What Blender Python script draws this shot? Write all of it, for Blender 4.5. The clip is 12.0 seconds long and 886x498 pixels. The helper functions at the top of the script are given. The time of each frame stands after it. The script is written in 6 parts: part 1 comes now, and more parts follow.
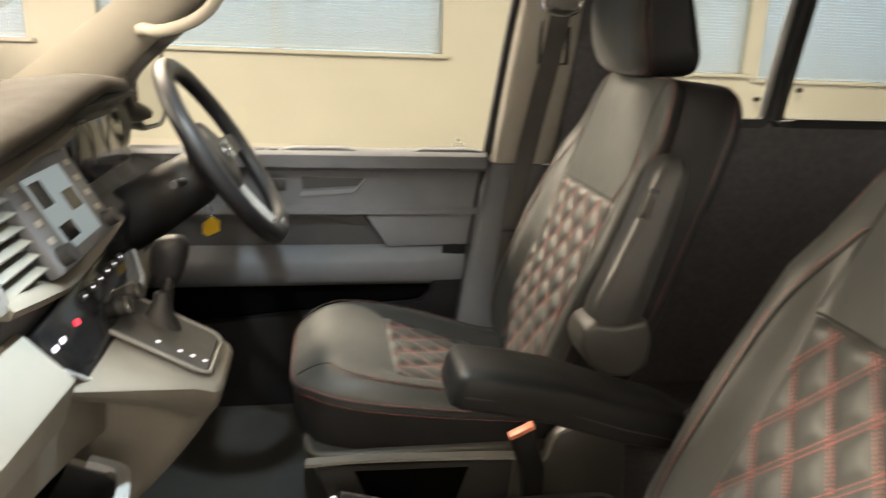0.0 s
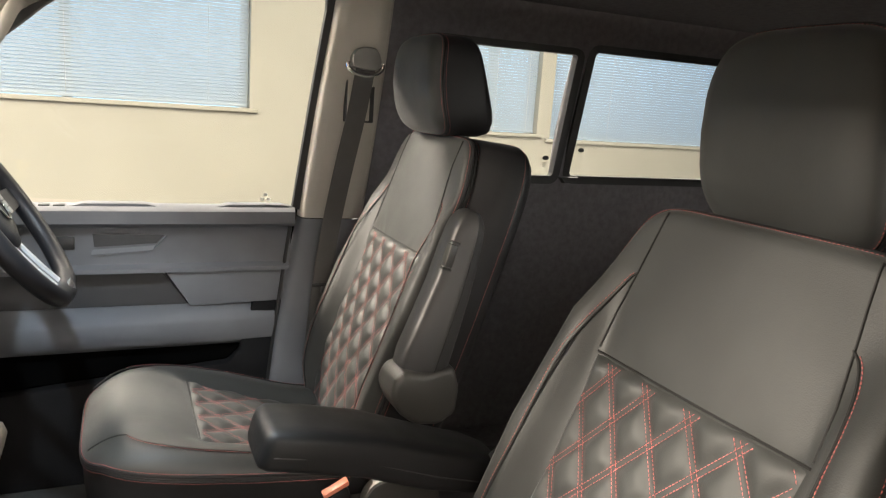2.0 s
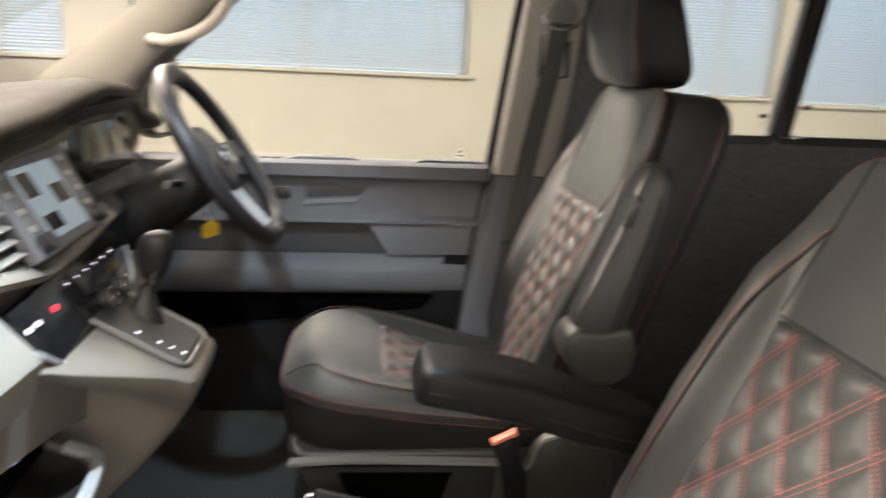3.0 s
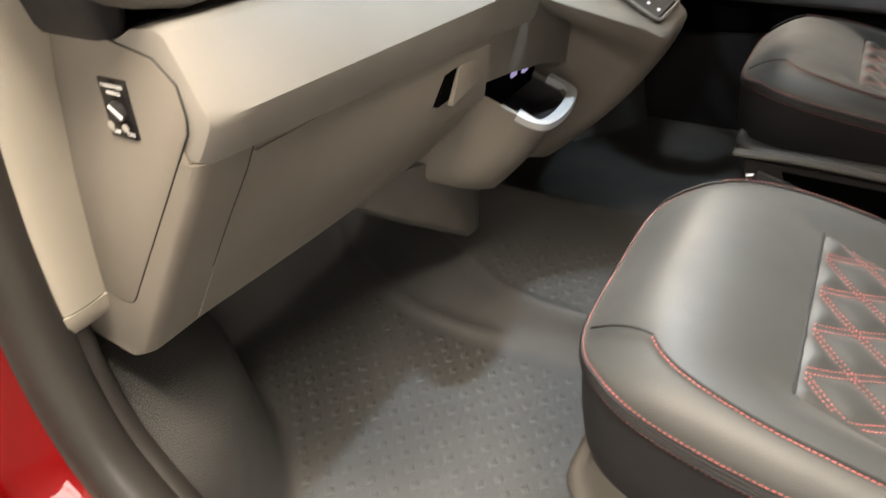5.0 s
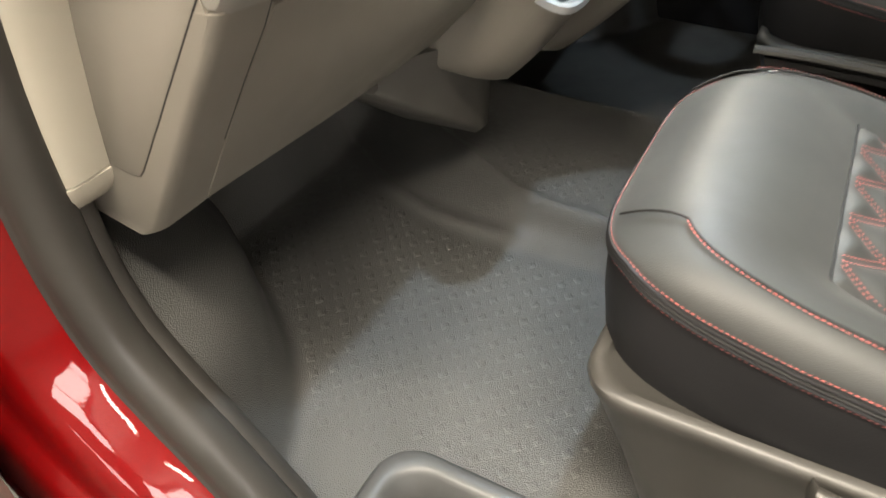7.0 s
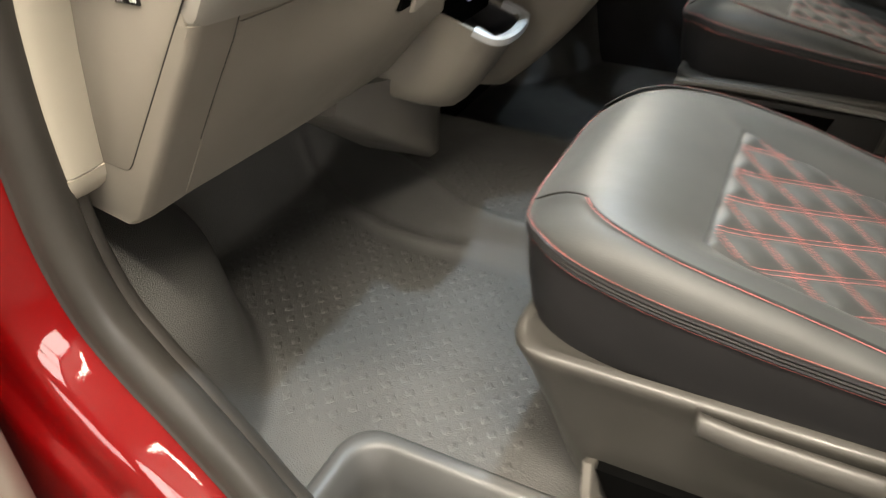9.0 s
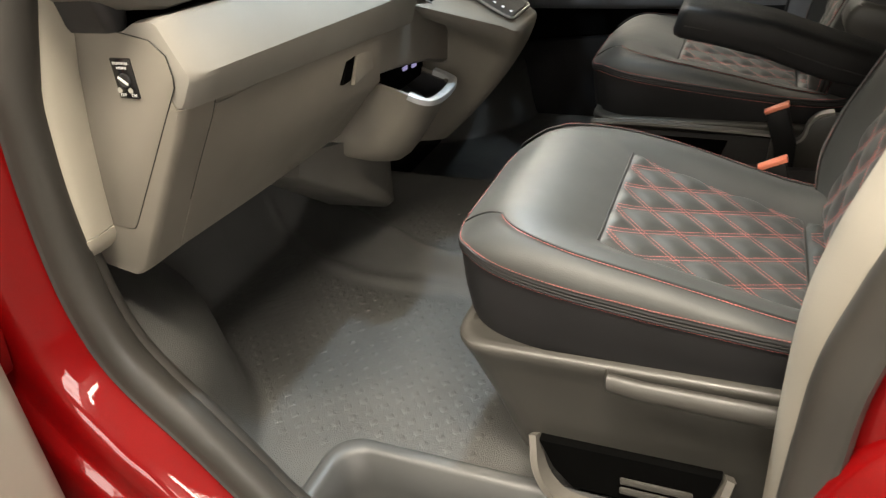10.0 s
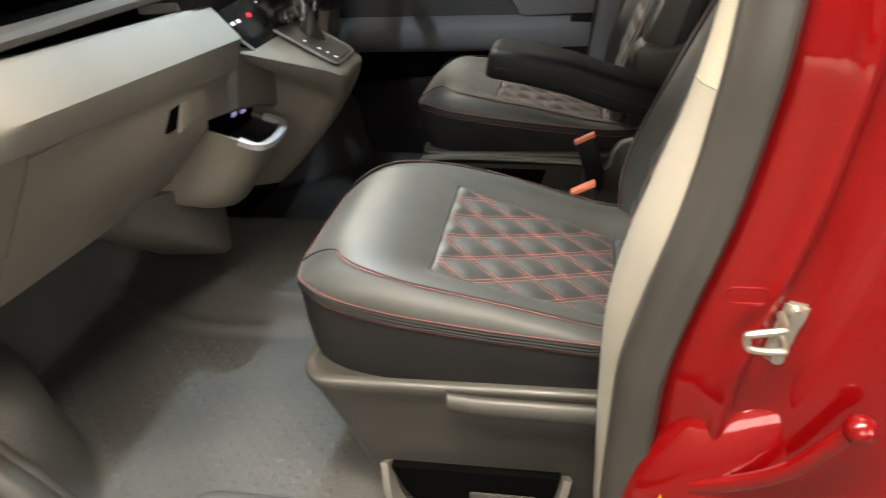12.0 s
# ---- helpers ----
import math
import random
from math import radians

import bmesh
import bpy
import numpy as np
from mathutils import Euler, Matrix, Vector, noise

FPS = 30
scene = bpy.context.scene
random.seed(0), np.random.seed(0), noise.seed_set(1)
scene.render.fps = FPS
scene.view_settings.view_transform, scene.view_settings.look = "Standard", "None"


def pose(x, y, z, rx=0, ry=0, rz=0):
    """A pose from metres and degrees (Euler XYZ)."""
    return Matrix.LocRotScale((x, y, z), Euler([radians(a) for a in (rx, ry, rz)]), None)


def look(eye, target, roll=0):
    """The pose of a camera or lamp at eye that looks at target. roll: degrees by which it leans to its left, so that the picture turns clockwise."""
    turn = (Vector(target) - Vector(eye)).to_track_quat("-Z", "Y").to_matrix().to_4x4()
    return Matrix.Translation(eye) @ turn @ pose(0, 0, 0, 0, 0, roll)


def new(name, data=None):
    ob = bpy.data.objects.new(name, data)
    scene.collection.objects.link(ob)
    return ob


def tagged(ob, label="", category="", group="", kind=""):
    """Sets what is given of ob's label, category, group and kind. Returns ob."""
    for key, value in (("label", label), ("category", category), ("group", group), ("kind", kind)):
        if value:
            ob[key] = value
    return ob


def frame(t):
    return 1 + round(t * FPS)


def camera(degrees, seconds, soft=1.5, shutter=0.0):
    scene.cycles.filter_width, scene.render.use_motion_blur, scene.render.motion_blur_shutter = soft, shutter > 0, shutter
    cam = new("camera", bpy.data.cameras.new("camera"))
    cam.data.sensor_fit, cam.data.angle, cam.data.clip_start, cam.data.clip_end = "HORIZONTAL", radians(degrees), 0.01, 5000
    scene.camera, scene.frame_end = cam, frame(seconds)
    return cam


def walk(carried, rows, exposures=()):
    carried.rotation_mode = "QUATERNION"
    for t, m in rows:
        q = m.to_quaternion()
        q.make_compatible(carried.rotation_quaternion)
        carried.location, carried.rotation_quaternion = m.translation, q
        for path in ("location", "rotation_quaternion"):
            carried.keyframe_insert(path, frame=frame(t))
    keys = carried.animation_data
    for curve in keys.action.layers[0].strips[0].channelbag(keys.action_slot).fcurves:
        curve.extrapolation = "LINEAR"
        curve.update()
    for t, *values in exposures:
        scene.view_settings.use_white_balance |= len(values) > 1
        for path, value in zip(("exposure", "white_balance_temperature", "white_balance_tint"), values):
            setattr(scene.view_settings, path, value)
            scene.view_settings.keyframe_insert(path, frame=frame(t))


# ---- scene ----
cam = camera(62.8, 12.0, soft=1.2, shutter=0.5)

PATH = [
    (0, (-0.152, -0.968, 0.951), (0.17, 0.926, 0.395), 2.2),
    (0.5, (-0.142, -1.008, 0.969), (0.446, 0.845, 0.496), 2.1),
    (1, (-0.142, -1.012, 0.969), (0.534, 0.827, 0.571), 2.8),
    (1.5, (-0.13, -0.992, 0.966), (0.638, 0.816, 0.59), 3.4),
    (2, (-0.142, -0.985, 0.956), (0.663, 0.804, 0.569), 4.0),
    (2.5, (-0.134, -0.978, 0.942), (0.578, 0.841, 0.515), 4.2),
    (3, (-0.072, -1.002, 0.927), (0.161, 0.921, 0.428), 2.7),
    (3.5, (0.031, -1.057, 0.876), (-0.357, 0.801, 0.245), 0.9),
    (3.7, (0.036, -1.071, 0.848), (-0.483, 0.728, 0.145), 0.8),
    (5.3, (-0.076, -1.132, 0.797), (-0.904, 0.281, -0.352), -2.5),
    (5.5, (-0.076, -1.131, 0.789), (-0.899, 0.257, -0.393), -2.7),
    (6, (-0.077, -1.137, 0.785), (-0.865, 0.238, -0.434), -1.1),
    (6.5, (-0.082, -1.151, 0.787), (-0.839, 0.222, -0.455), -0.2),
    (7, (-0.1, -1.139, 0.76), (-0.832, 0.22, -0.512), -0.3),
    (7.2, (-0.141, -1.112, 0.731), (-0.85, 0.247, -0.553), -0.1),
    (8.8, (-0.083, -1.195, 0.762), (-0.751, 0.249, -0.45), 0.5),
    (9, (0.0, -1.249, 0.771), (-0.723, 0.222, -0.376), -0.4),
    (9.5, (0.105, -1.348, 0.811), (-0.661, 0.182, -0.224), -2.8),
    (10, (0.116, -1.404, 0.823), (-0.587, 0.18, -0.176), -5.1),
    (10.5, (0.12, -1.429, 0.832), (-0.504, 0.199, -0.148), -5.8),
    (11, (0.117, -1.433, 0.834), (-0.442, 0.232, -0.122), -5.0),
    (11.5, (0.124, -1.439, 0.846), (-0.361, 0.26, -0.091), -3.9),
    (12, (0.147, -1.435, 0.836), (-0.172, 0.306, -0.095), -3.0),
]
walk(cam, [(t, look(eye, target, roll)) for t, eye, target, roll in PATH], [(0.0, 0.36, 7200, 9), (0.6, 0.50, 6750, 11), (2.4, 0.48, 6500, 11), (3.5, 0.20, 6650, 14), (5.5, -0.06, 6800, 12), (7.0, -0.09, 6560, 9), (9.0, -0.08, 6620, 9), (10.5, -0.31, 6650, 8), (12.0, -0.24, 6650, 8)])

# ---- light ----
world = bpy.data.worlds.new("world")
scene.world = world
world.use_nodes = True
world.node_tree.nodes["Background"].inputs[0].default_value = (0.75, 0.85, 1.0, 1)
world.node_tree.nodes["Background"].inputs[1].default_value = 0.3


def area_lamp(name, m, sx, sy, watts, colour):
    d = bpy.data.lights.new(name, "AREA")
    d.shape, d.size, d.size_y, d.energy, d.color = "RECTANGLE", sx, sy, watts, colour
    ob = new(name, d)
    ob.matrix_world = m
    return ob


WARM, COOL = (1.0, 0.89, 0.74), (0.72, 0.88, 1.0)
# unseen workshop ceiling battens, added and angled to light cab, seats and jamb
BATTENS = [(-5.0, 0.6, 960, 0), (-1.5, 2.05, 260, -20), (0.9, 2.6, 32, 0), (0.15, -1.6, 225, 0), (-1.3, -1.9, 100, 0), (-0.3, -4.4, 60, 0), (3.9, -3.5, 60, 0), (2.9, 2.3, 85, 0)]
for bx, by, watts, tip in BATTENS:
    area_lamp("added_batten_light", pose(bx, by, 2.52, tip), 1.5, 0.28, watts, WARM)
# two reading lamps in the cab roof between the seats
for side in (-1, 1):
    d = bpy.data.lights.new("cab_reading_light", "SPOT")
    d.energy, d.color, d.spot_size, d.spot_blend, d.shadow_soft_size = 70 if side < 0 else 27, COOL, radians(80 if side < 0 else 62), 0.9, 0.013
    new("cab_reading_light", d).matrix_world = look((-0.27, side * 0.06, 1.188), (-0.22, side * 0.70, 0.0) if side < 0 else (-0.20, 0.60, 0.25))

# ---- materials ----


def shader(name, colour, rough=0.5, metal=0.0, spec=0.5, coat=0.0):
    m = bpy.data.materials.new(name)
    m.use_nodes = True
    b = m.node_tree.nodes["Principled BSDF"]
    b.inputs["Base Color"].default_value = (*colour, 1)
    b.inputs["Roughness"].default_value = rough
    b.inputs["Metallic"].default_value = metal
    b.inputs["Specular IOR Level"].default_value = spec
    b.inputs["Coat Weight"].default_value = coat
    b.inputs["Coat Roughness"].default_value = 0.03
    return m, m.node_tree, b


def coords(nt, scale=1.0):
    tc = nt.nodes.new("ShaderNodeTexCoord")
    mp = nt.nodes.new("ShaderNodeMapping")
    mp.inputs["Scale"].default_value = (scale,) * 3 if isinstance(scale, (int, float)) else scale
    nt.links.new(tc.outputs["Object"], mp.inputs["Vector"])
    return mp.outputs["Vector"]


def mottled(nt, b, colour, amount, scale, vec):
    """Varies the base colour softly at a large and a small scale."""
    n1 = nt.nodes.new("ShaderNodeTexNoise")
    n1.inputs["Scale"].default_value, n1.inputs["Detail"].default_value = scale, 5
    nt.links.new(vec, n1.inputs["Vector"])
    ramp = nt.nodes.new("ShaderNodeValToRGB")
    lo = tuple(c * (1 - amount) for c in colour)
    hi = tuple(min(1, c * (1 + amount)) for c in colour)
    ramp.color_ramp.elements[0].position, ramp.color_ramp.elements[0].color = 0.3, (*lo, 1)
    ramp.color_ramp.elements[1].position, ramp.color_ramp.elements[1].color = 0.7, (*hi, 1)
    nt.links.new(n1.outputs["Fac"], ramp.inputs["Fac"])
    nt.links.new(ramp.outputs["Color"], b.inputs["Base Color"])
    return n1


def bumped(nt, b, height, strength, distance):
    bp = nt.nodes.new("ShaderNodeBump")
    bp.inputs["Strength"].default_value, bp.inputs["Distance"].default_value = strength, distance
    nt.links.new(height, bp.inputs["Height"])
    nt.links.new(bp.outputs["Normal"], b.inputs["Normal"])


def rough_varied(nt, b, vec, scale, lo, hi):
    n = nt.nodes.new("ShaderNodeTexNoise")
    n.inputs["Scale"].default_value, n.inputs["Detail"].default_value = scale, 4
    nt.links.new(vec, n.inputs["Vector"])
    mr = nt.nodes.new("ShaderNodeMapRange")
    mr.inputs["From Min"].default_value, mr.inputs["From Max"].default_value = 0.3, 0.7
    mr.inputs["To Min"].default_value, mr.inputs["To Max"].default_value = lo, hi
    nt.links.new(n.outputs["Fac"], mr.inputs["Value"])
    nt.links.new(mr.outputs["Result"], b.inputs["Roughness"])


def grained(name, colour, rough, cell, depth, amount=0.12, spec=0.5, rough_span=0.06):
    """Moulded plastic or leather: a pebbled grain of the given cell size in metres."""
    m, nt, b = shader(name, colour, rough, 0, spec)
    vec = coords(nt)
    mottled(nt, b, colour, amount, 9, vec)
    rough_varied(nt, b, vec, 14, rough - rough_span, rough + rough_span)
    v = nt.nodes.new("ShaderNodeTexVoronoi")
    v.inputs["Scale"].default_value = 1.0 / cell
    nt.links.new(vec, v.inputs["Vector"])
    bumped(nt, b, v.outputs["Distance"], 0.6, depth)
    return m


LEATHER = grained("black_leatherette", (0.0290, 0.0307, 0.0300), 0.54, 0.0016, 0.00018, 0.15, 0.5, 0.05)
LEATHER.node_tree.nodes["Principled BSDF"].inputs["Sheen Weight"].default_value = 0.10
LEATHER.node_tree.nodes["Principled BSDF"].inputs["Sheen Roughness"].default_value = 0.42
# Darker copy of the leatherette: shade of the seat sides in the colour.
LEATHER_SIDE = grained("leatherette_shaded", (0.014, 0.0138, 0.0148), 0.5, 0.0016, 0.0002, 0.15, 0.2)
# Near-black for seam grooves and gap lines; their shade is in the colour.
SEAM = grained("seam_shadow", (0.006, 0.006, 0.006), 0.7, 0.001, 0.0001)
THREAD = grained("red_thread", (0.42, 0.115, 0.105), 0.7, 0.0008, 0.0002, 0.2)
DASH = grained("warm_grey_plastic", (0.148, 0.134, 0.113), 0.62, 0.0011, 0.00016, 0.05, 0.35)
DASH_TOP = grained("dark_dash_skin", (0.034, 0.029, 0.024), 0.75, 0.0014, 0.0002, 0.08, 0.12)
PAD = grained("light_dash_trim", (0.172, 0.162, 0.143), 0.66, 0.0009, 0.0001, 0.05, 0.3)
LIGHT_TRIM = grained("light_pillar_trim", (0.41, 0.386, 0.34), 0.5, 0.0012, 0.00014, 0.04)
# Copy of the light trim, darkened to offset strong light at the passenger door.
TONED_TRIM = grained("light_trim_toned_down", (0.335, 0.309, 0.259), 0.58, 0.0012, 0.00014, 0.04, 0.35)
LOWER_TRIM = grained("warm_grey_pillar_trim", (0.245, 0.227, 0.197), 0.52, 0.0012, 0.00014, 0.05)
LEDGE = grained("mid_grey_shelf_plastic", (0.10, 0.093, 0.083), 0.5, 0.0012, 0.00014, 0.06)
GREY_TRIM = grained("grey_pillar_trim", (0.20, 0.195, 0.185), 0.55, 0.0012, 0.00015, 0.06)
DOOR = grained("slate_door_plastic", (0.135, 0.141, 0.155), 0.66, 0.0013, 0.0002, 0.08, 0.2)
DOOR_DARK = grained("dark_door_recess", (0.028, 0.029, 0.032), 0.6, 0.0013, 0.0002, 0.1)
BASE = grained("seat_base_plastic", (0.043, 0.041, 0.037), 0.40, 0.0010, 0.00014, 0.06)
BLACK = grained("black_plastic", (0.018, 0.018, 0.019), 0.5, 0.0011, 0.00012, 0.1)
# Armrest tones differ by seat: darker when lowered, paler when folded up.
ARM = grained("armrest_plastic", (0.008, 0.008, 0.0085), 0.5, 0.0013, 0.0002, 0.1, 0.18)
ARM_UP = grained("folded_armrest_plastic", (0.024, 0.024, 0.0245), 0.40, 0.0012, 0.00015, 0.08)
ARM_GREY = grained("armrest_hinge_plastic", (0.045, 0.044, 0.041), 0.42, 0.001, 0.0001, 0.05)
# Near-black that paints the shade inside recesses, shelves and cavities.
VOID = grained("recess_shade_black", (0.0025, 0.0025, 0.0025), 0.9, 0.002, 0.0002, 0.2, 0.0)
RUBBER = grained("door_seal_rubber", (0.030, 0.0282, 0.0255), 0.40, 0.0008, 0.0001, 0.12)
RIM_LEATHER = grained("wheel_leather", (0.012, 0.012, 0.014), 0.46, 0.0011, 0.00012, 0.1, 0.28)
STEP = grained("grey_step_plastic", (0.055, 0.056, 0.056), 0.45, 0.0012, 0.00015, 0.1)
WEBBING = grained("belt_webbing", (0.065, 0.063, 0.060), 0.7, 0.0016, 0.0003, 0.12)
BUCKLE_RED = grained("buckle_red", (0.70, 0.21, 0.13), 0.35, 0.004, 0.00003, 0.04)
YELLOW = grained("yellow_tag", (0.85, 0.55, 0.02), 0.4, 0.004, 0.00003, 0.04)


def mat_floor():
    m, nt, b = shader("pebbled_floor_mat", (0.057, 0.0568, 0.0550), 0.42, 0, 0.5)
    vec = coords(nt)
    mottled(nt, b, (0.057, 0.0568, 0.0550), 0.16, 7, vec)
    rough_varied(nt, b, vec, 11, 0.38, 0.55)
    v = nt.nodes.new("ShaderNodeTexVoronoi")
    v.inputs["Scale"].default_value = 560
    nt.links.new(vec, v.inputs["Vector"])
    bumped(nt, b, v.outputs["Distance"], 0.9, 0.0009)
    return m


FLOOR_MAT = mat_floor()


def mat_carpet():
    m, nt, b = shader("black_lining_carpet", (0.13, 0.124, 0.132), 0.95, 0, 0.1)
    vec = coords(nt)
    mottled(nt, b, (0.13, 0.124, 0.132), 0.14, 60, vec)
    n = nt.nodes.new("ShaderNodeTexNoise")
    n.inputs["Scale"].default_value, n.inputs["Detail"].default_value = 700, 3
    nt.links.new(vec, n.inputs["Vector"])
    bumped(nt, b, n.outputs["Fac"], 0.7, 0.0015)
    return m


CARPET = mat_carpet()


def mat_paint(name, colour):
    m, nt, b = shader(name, colour, 0.36, 0.2, 0.1, 1.0)
    vec = coords(nt)
    mottled(nt, b, colour, 0.06, 900, vec)
    n = nt.nodes.new("ShaderNodeTexNoise")
    n.inputs["Scale"].default_value, n.inputs["Detail"].default_value = 260, 1
    nt.links.new(vec, n.inputs["Vector"])
    bp = nt.nodes.new("ShaderNodeBump")
    bp.inputs["Strength"].default_value, bp.inputs["Distance"].default_value = 0.06, 0.0004
    nt.links.new(n.outputs["Fac"], bp.inputs["Height"])
    nt.links.new(bp.outputs["Normal"], b.inputs["Coat Normal"])
    return m


RED = mat_paint("cherry_red_paint", (0.155, 0.0007, 0.0014))
BLUE = mat_paint("bright_blue_paint", (0.02, 0.16, 0.62))


def mat_wall(name, colour):
    m, nt, b = shader(name, colour, 0.75, 0, 0.3)
    vec = coords(nt)
    mottled(nt, b, colour, 0.05, 1.2, vec)
    n = nt.nodes.new("ShaderNodeTexNoise")
    n.inputs["Scale"].default_value, n.inputs["Detail"].default_value = 90, 4
    nt.links.new(vec, n.inputs["Vector"])
    bumped(nt, b, n.outputs["Fac"], 0.3, 0.002)
    return m


CREAM = mat_wall("cream_wall_paint", (0.325, 0.308, 0.266))
WHITE_PAINT = mat_wall("white_gloss_paint", (0.80, 0.78, 0.72))
CEILING = mat_wall("ceiling_paint", (0.42, 0.40, 0.36))
# Grey of the unseen walls, set low to cut bounced light.
BLOCK = mat_wall("grey_block_wall", (0.24, 0.23, 0.205))
CONCRETE = mat_wall("painted_concrete", (0.12, 0.115, 0.107))


def mat_slat():
    """Thin enamelled slat that lets a little daylight through."""
    m = grained("blind_slat_enamel", (0.39, 0.43, 0.46), 0.45, 0.01, 0.00005, 0.03)
    nt = m.node_tree
    tr = nt.nodes.new("ShaderNodeBsdfTranslucent")
    tr.inputs["Color"].default_value = (0.46, 0.62, 0.78, 1)
    mix = nt.nodes.new("ShaderNodeMixShader")
    mix.inputs[0].default_value = 0.3
    nt.links.new(nt.nodes["Principled BSDF"].outputs[0], mix.inputs[1])
    nt.links.new(tr.outputs[0], mix.inputs[2])
    nt.links.new(mix.outputs[0], nt.nodes["Material Output"].inputs["Surface"])
    return m


SLAT = mat_slat()
# Near-black shade colour for the driver footwell sheet and lower door panel.
FOOT_SHADE = grained("footwell_shade_black", (0.010, 0.010, 0.011), 0.9, 0.002, 0.0004, 0.2, 0.1)


def plain(name, colour, rough, metal=0.0, spec=0.5):
    m, nt, b = shader(name, colour, rough, metal, spec)
    rough_varied(nt, b, coords(nt), 20, max(0.02, rough - 0.06), rough + 0.06)
    return m


CHROME = plain("satin_chrome", (0.72, 0.71, 0.69), 0.22, 1.0)
SILVER = plain("silver_plastic", (0.40, 0.41, 0.42), 0.42, 0.25)
STEEL = plain("zinc_steel", (0.50, 0.48, 0.43), 0.42, 1.0)
GLOSS = plain("gloss_black", (0.010, 0.010, 0.011), 0.12)
MIRROR = plain("mirror_glass", (0.9, 0.9, 0.9), 0.08, 1.0)
DIM_GLASS = plain("dark_car_glass", (0.035, 0.05, 0.045), 0.08)
PRINT = plain("white_print", (0.75, 0.75, 0.73), 0.5)
PRINT_DIM = plain("grey_print", (0.30, 0.29, 0.26), 0.5)


def mat_glass():
    m, nt, _ = shader("window_glass", (1, 1, 1), 0.0)
    t = nt.nodes.new("ShaderNodeBsdfTransparent")
    t.inputs["Color"].default_value = (0.90, 0.94, 0.92, 1)
    g = nt.nodes.new("ShaderNodeBsdfGlossy")
    g.inputs["Roughness"].default_value = 0.02
    f = nt.nodes.new("ShaderNodeFresnel")
    f.inputs["IOR"].default_value = 1.45
    mix = nt.nodes.new("ShaderNodeMixShader")
    nt.links.new(f.outputs[0], mix.inputs[0])
    nt.links.new(t.outputs[0], mix.inputs[1])
    nt.links.new(g.outputs[0], mix.inputs[2])
    nt.links.new(mix.outputs[0], nt.nodes["Material Output"].inputs["Surface"])
    return m


GLASS = mat_glass()


def glowing(name, colour, strength):
    m, _, b = shader(name, (0.02, 0.02, 0.02), 0.4)
    b.inputs["Emission Color"].default_value = (*colour, 1)
    b.inputs["Emission Strength"].default_value = strength
    return m


LAMP = glowing("lamp_diffuser", (1.0, 0.9, 0.74), 9.0)
LED_RED = glowing("red_led", (1.0, 0.03, 0.06), 2.5)
LED_WHITE = glowing("white_symbol_light", (0.85, 0.85, 1.0), 2.2)
LED_VIOLET = glowing("violet_port_light", (0.62, 0.55, 1.0), 0.55)
SCREEN = glowing("lit_display", (0.45, 0.56, 0.62), 0.42)
SKY_PANE = glowing("daylight_behind_blind", (0.50, 0.76, 1.0), 1.75)
# Glow of two added panes: fill for the cab, highlight for the red jamb.
FILL_GLOW = glowing("added_fill_glow", (1.0, 0.95, 0.88), 11.5)
JAMB_GLOW = glowing("added_jamb_reflection_glow", (1.0, 0.95, 0.88), 16.0)

# ---- building tools ----


def part(name, bm, material, parent=None, label="", sharp=38):
    me = bpy.data.meshes.new(name)
    bmesh.ops.recalc_face_normals(bm, faces=bm.faces[:])
    bm.to_mesh(me)
    bm.free()
    for p in me.polygons:
        p.use_smooth = True
    me.set_sharp_from_angle(angle=radians(sharp))
    me.materials.append(material)
    ob = new(name, me)
    if parent is not None:
        ob.parent = parent
    if label:
        ob["label"] = label
    return ob


def facing(ob, way):
    """Turns a flat pane so that its front looks along way."""
    if ob.data.polygons[0].normal.dot(Vector(way)) < 0:
        ob.data.flip_normals()
    ob.data.shade_flat()
    ob.visible_shadow = False


def thing(name, label, category, group="", kind=""):
    return tagged(new(name), label, category, group, kind)


def box(x0, x1, y0, y1, z0, z1, bevel=0.004, seg=2, bm=None):
    own = bm or bmesh.new()
    made = bmesh.ops.create_cube(own, size=1.0, matrix=Matrix.Translation(((x0 + x1) / 2, (y0 + y1) / 2, (z0 + z1) / 2)) @ Matrix.Diagonal((x1 - x0, y1 - y0, z1 - z0, 1)))
    if bevel:
        edges = list({e for v in made["verts"] for e in v.link_edges})
        bmesh.ops.bevel(own, geom=edges, offset=bevel, segments=seg, profile=0.5, affect="EDGES")
    return own


def turned(bm, m):
    bm.transform(m)
    return bm


def loft(rings, caps=True, bm=None, closed=True):
    """A skin over rings of equal length."""
    own = bm or bmesh.new()
    vs = [[own.verts.new(p) for p in r] for r in rings]
    n = len(vs[0])
    for a, b in zip(vs, vs[1:]):
        for i in range(n if closed else n - 1):
            j = (i + 1) % n
            own.faces.new((a[i], a[j], b[j], b[i]))
    if closed and caps in (True, "first"):
        own.faces.new(vs[0][::-1])
    if closed and caps in (True, "last"):
        own.faces.new(vs[-1])
    return own


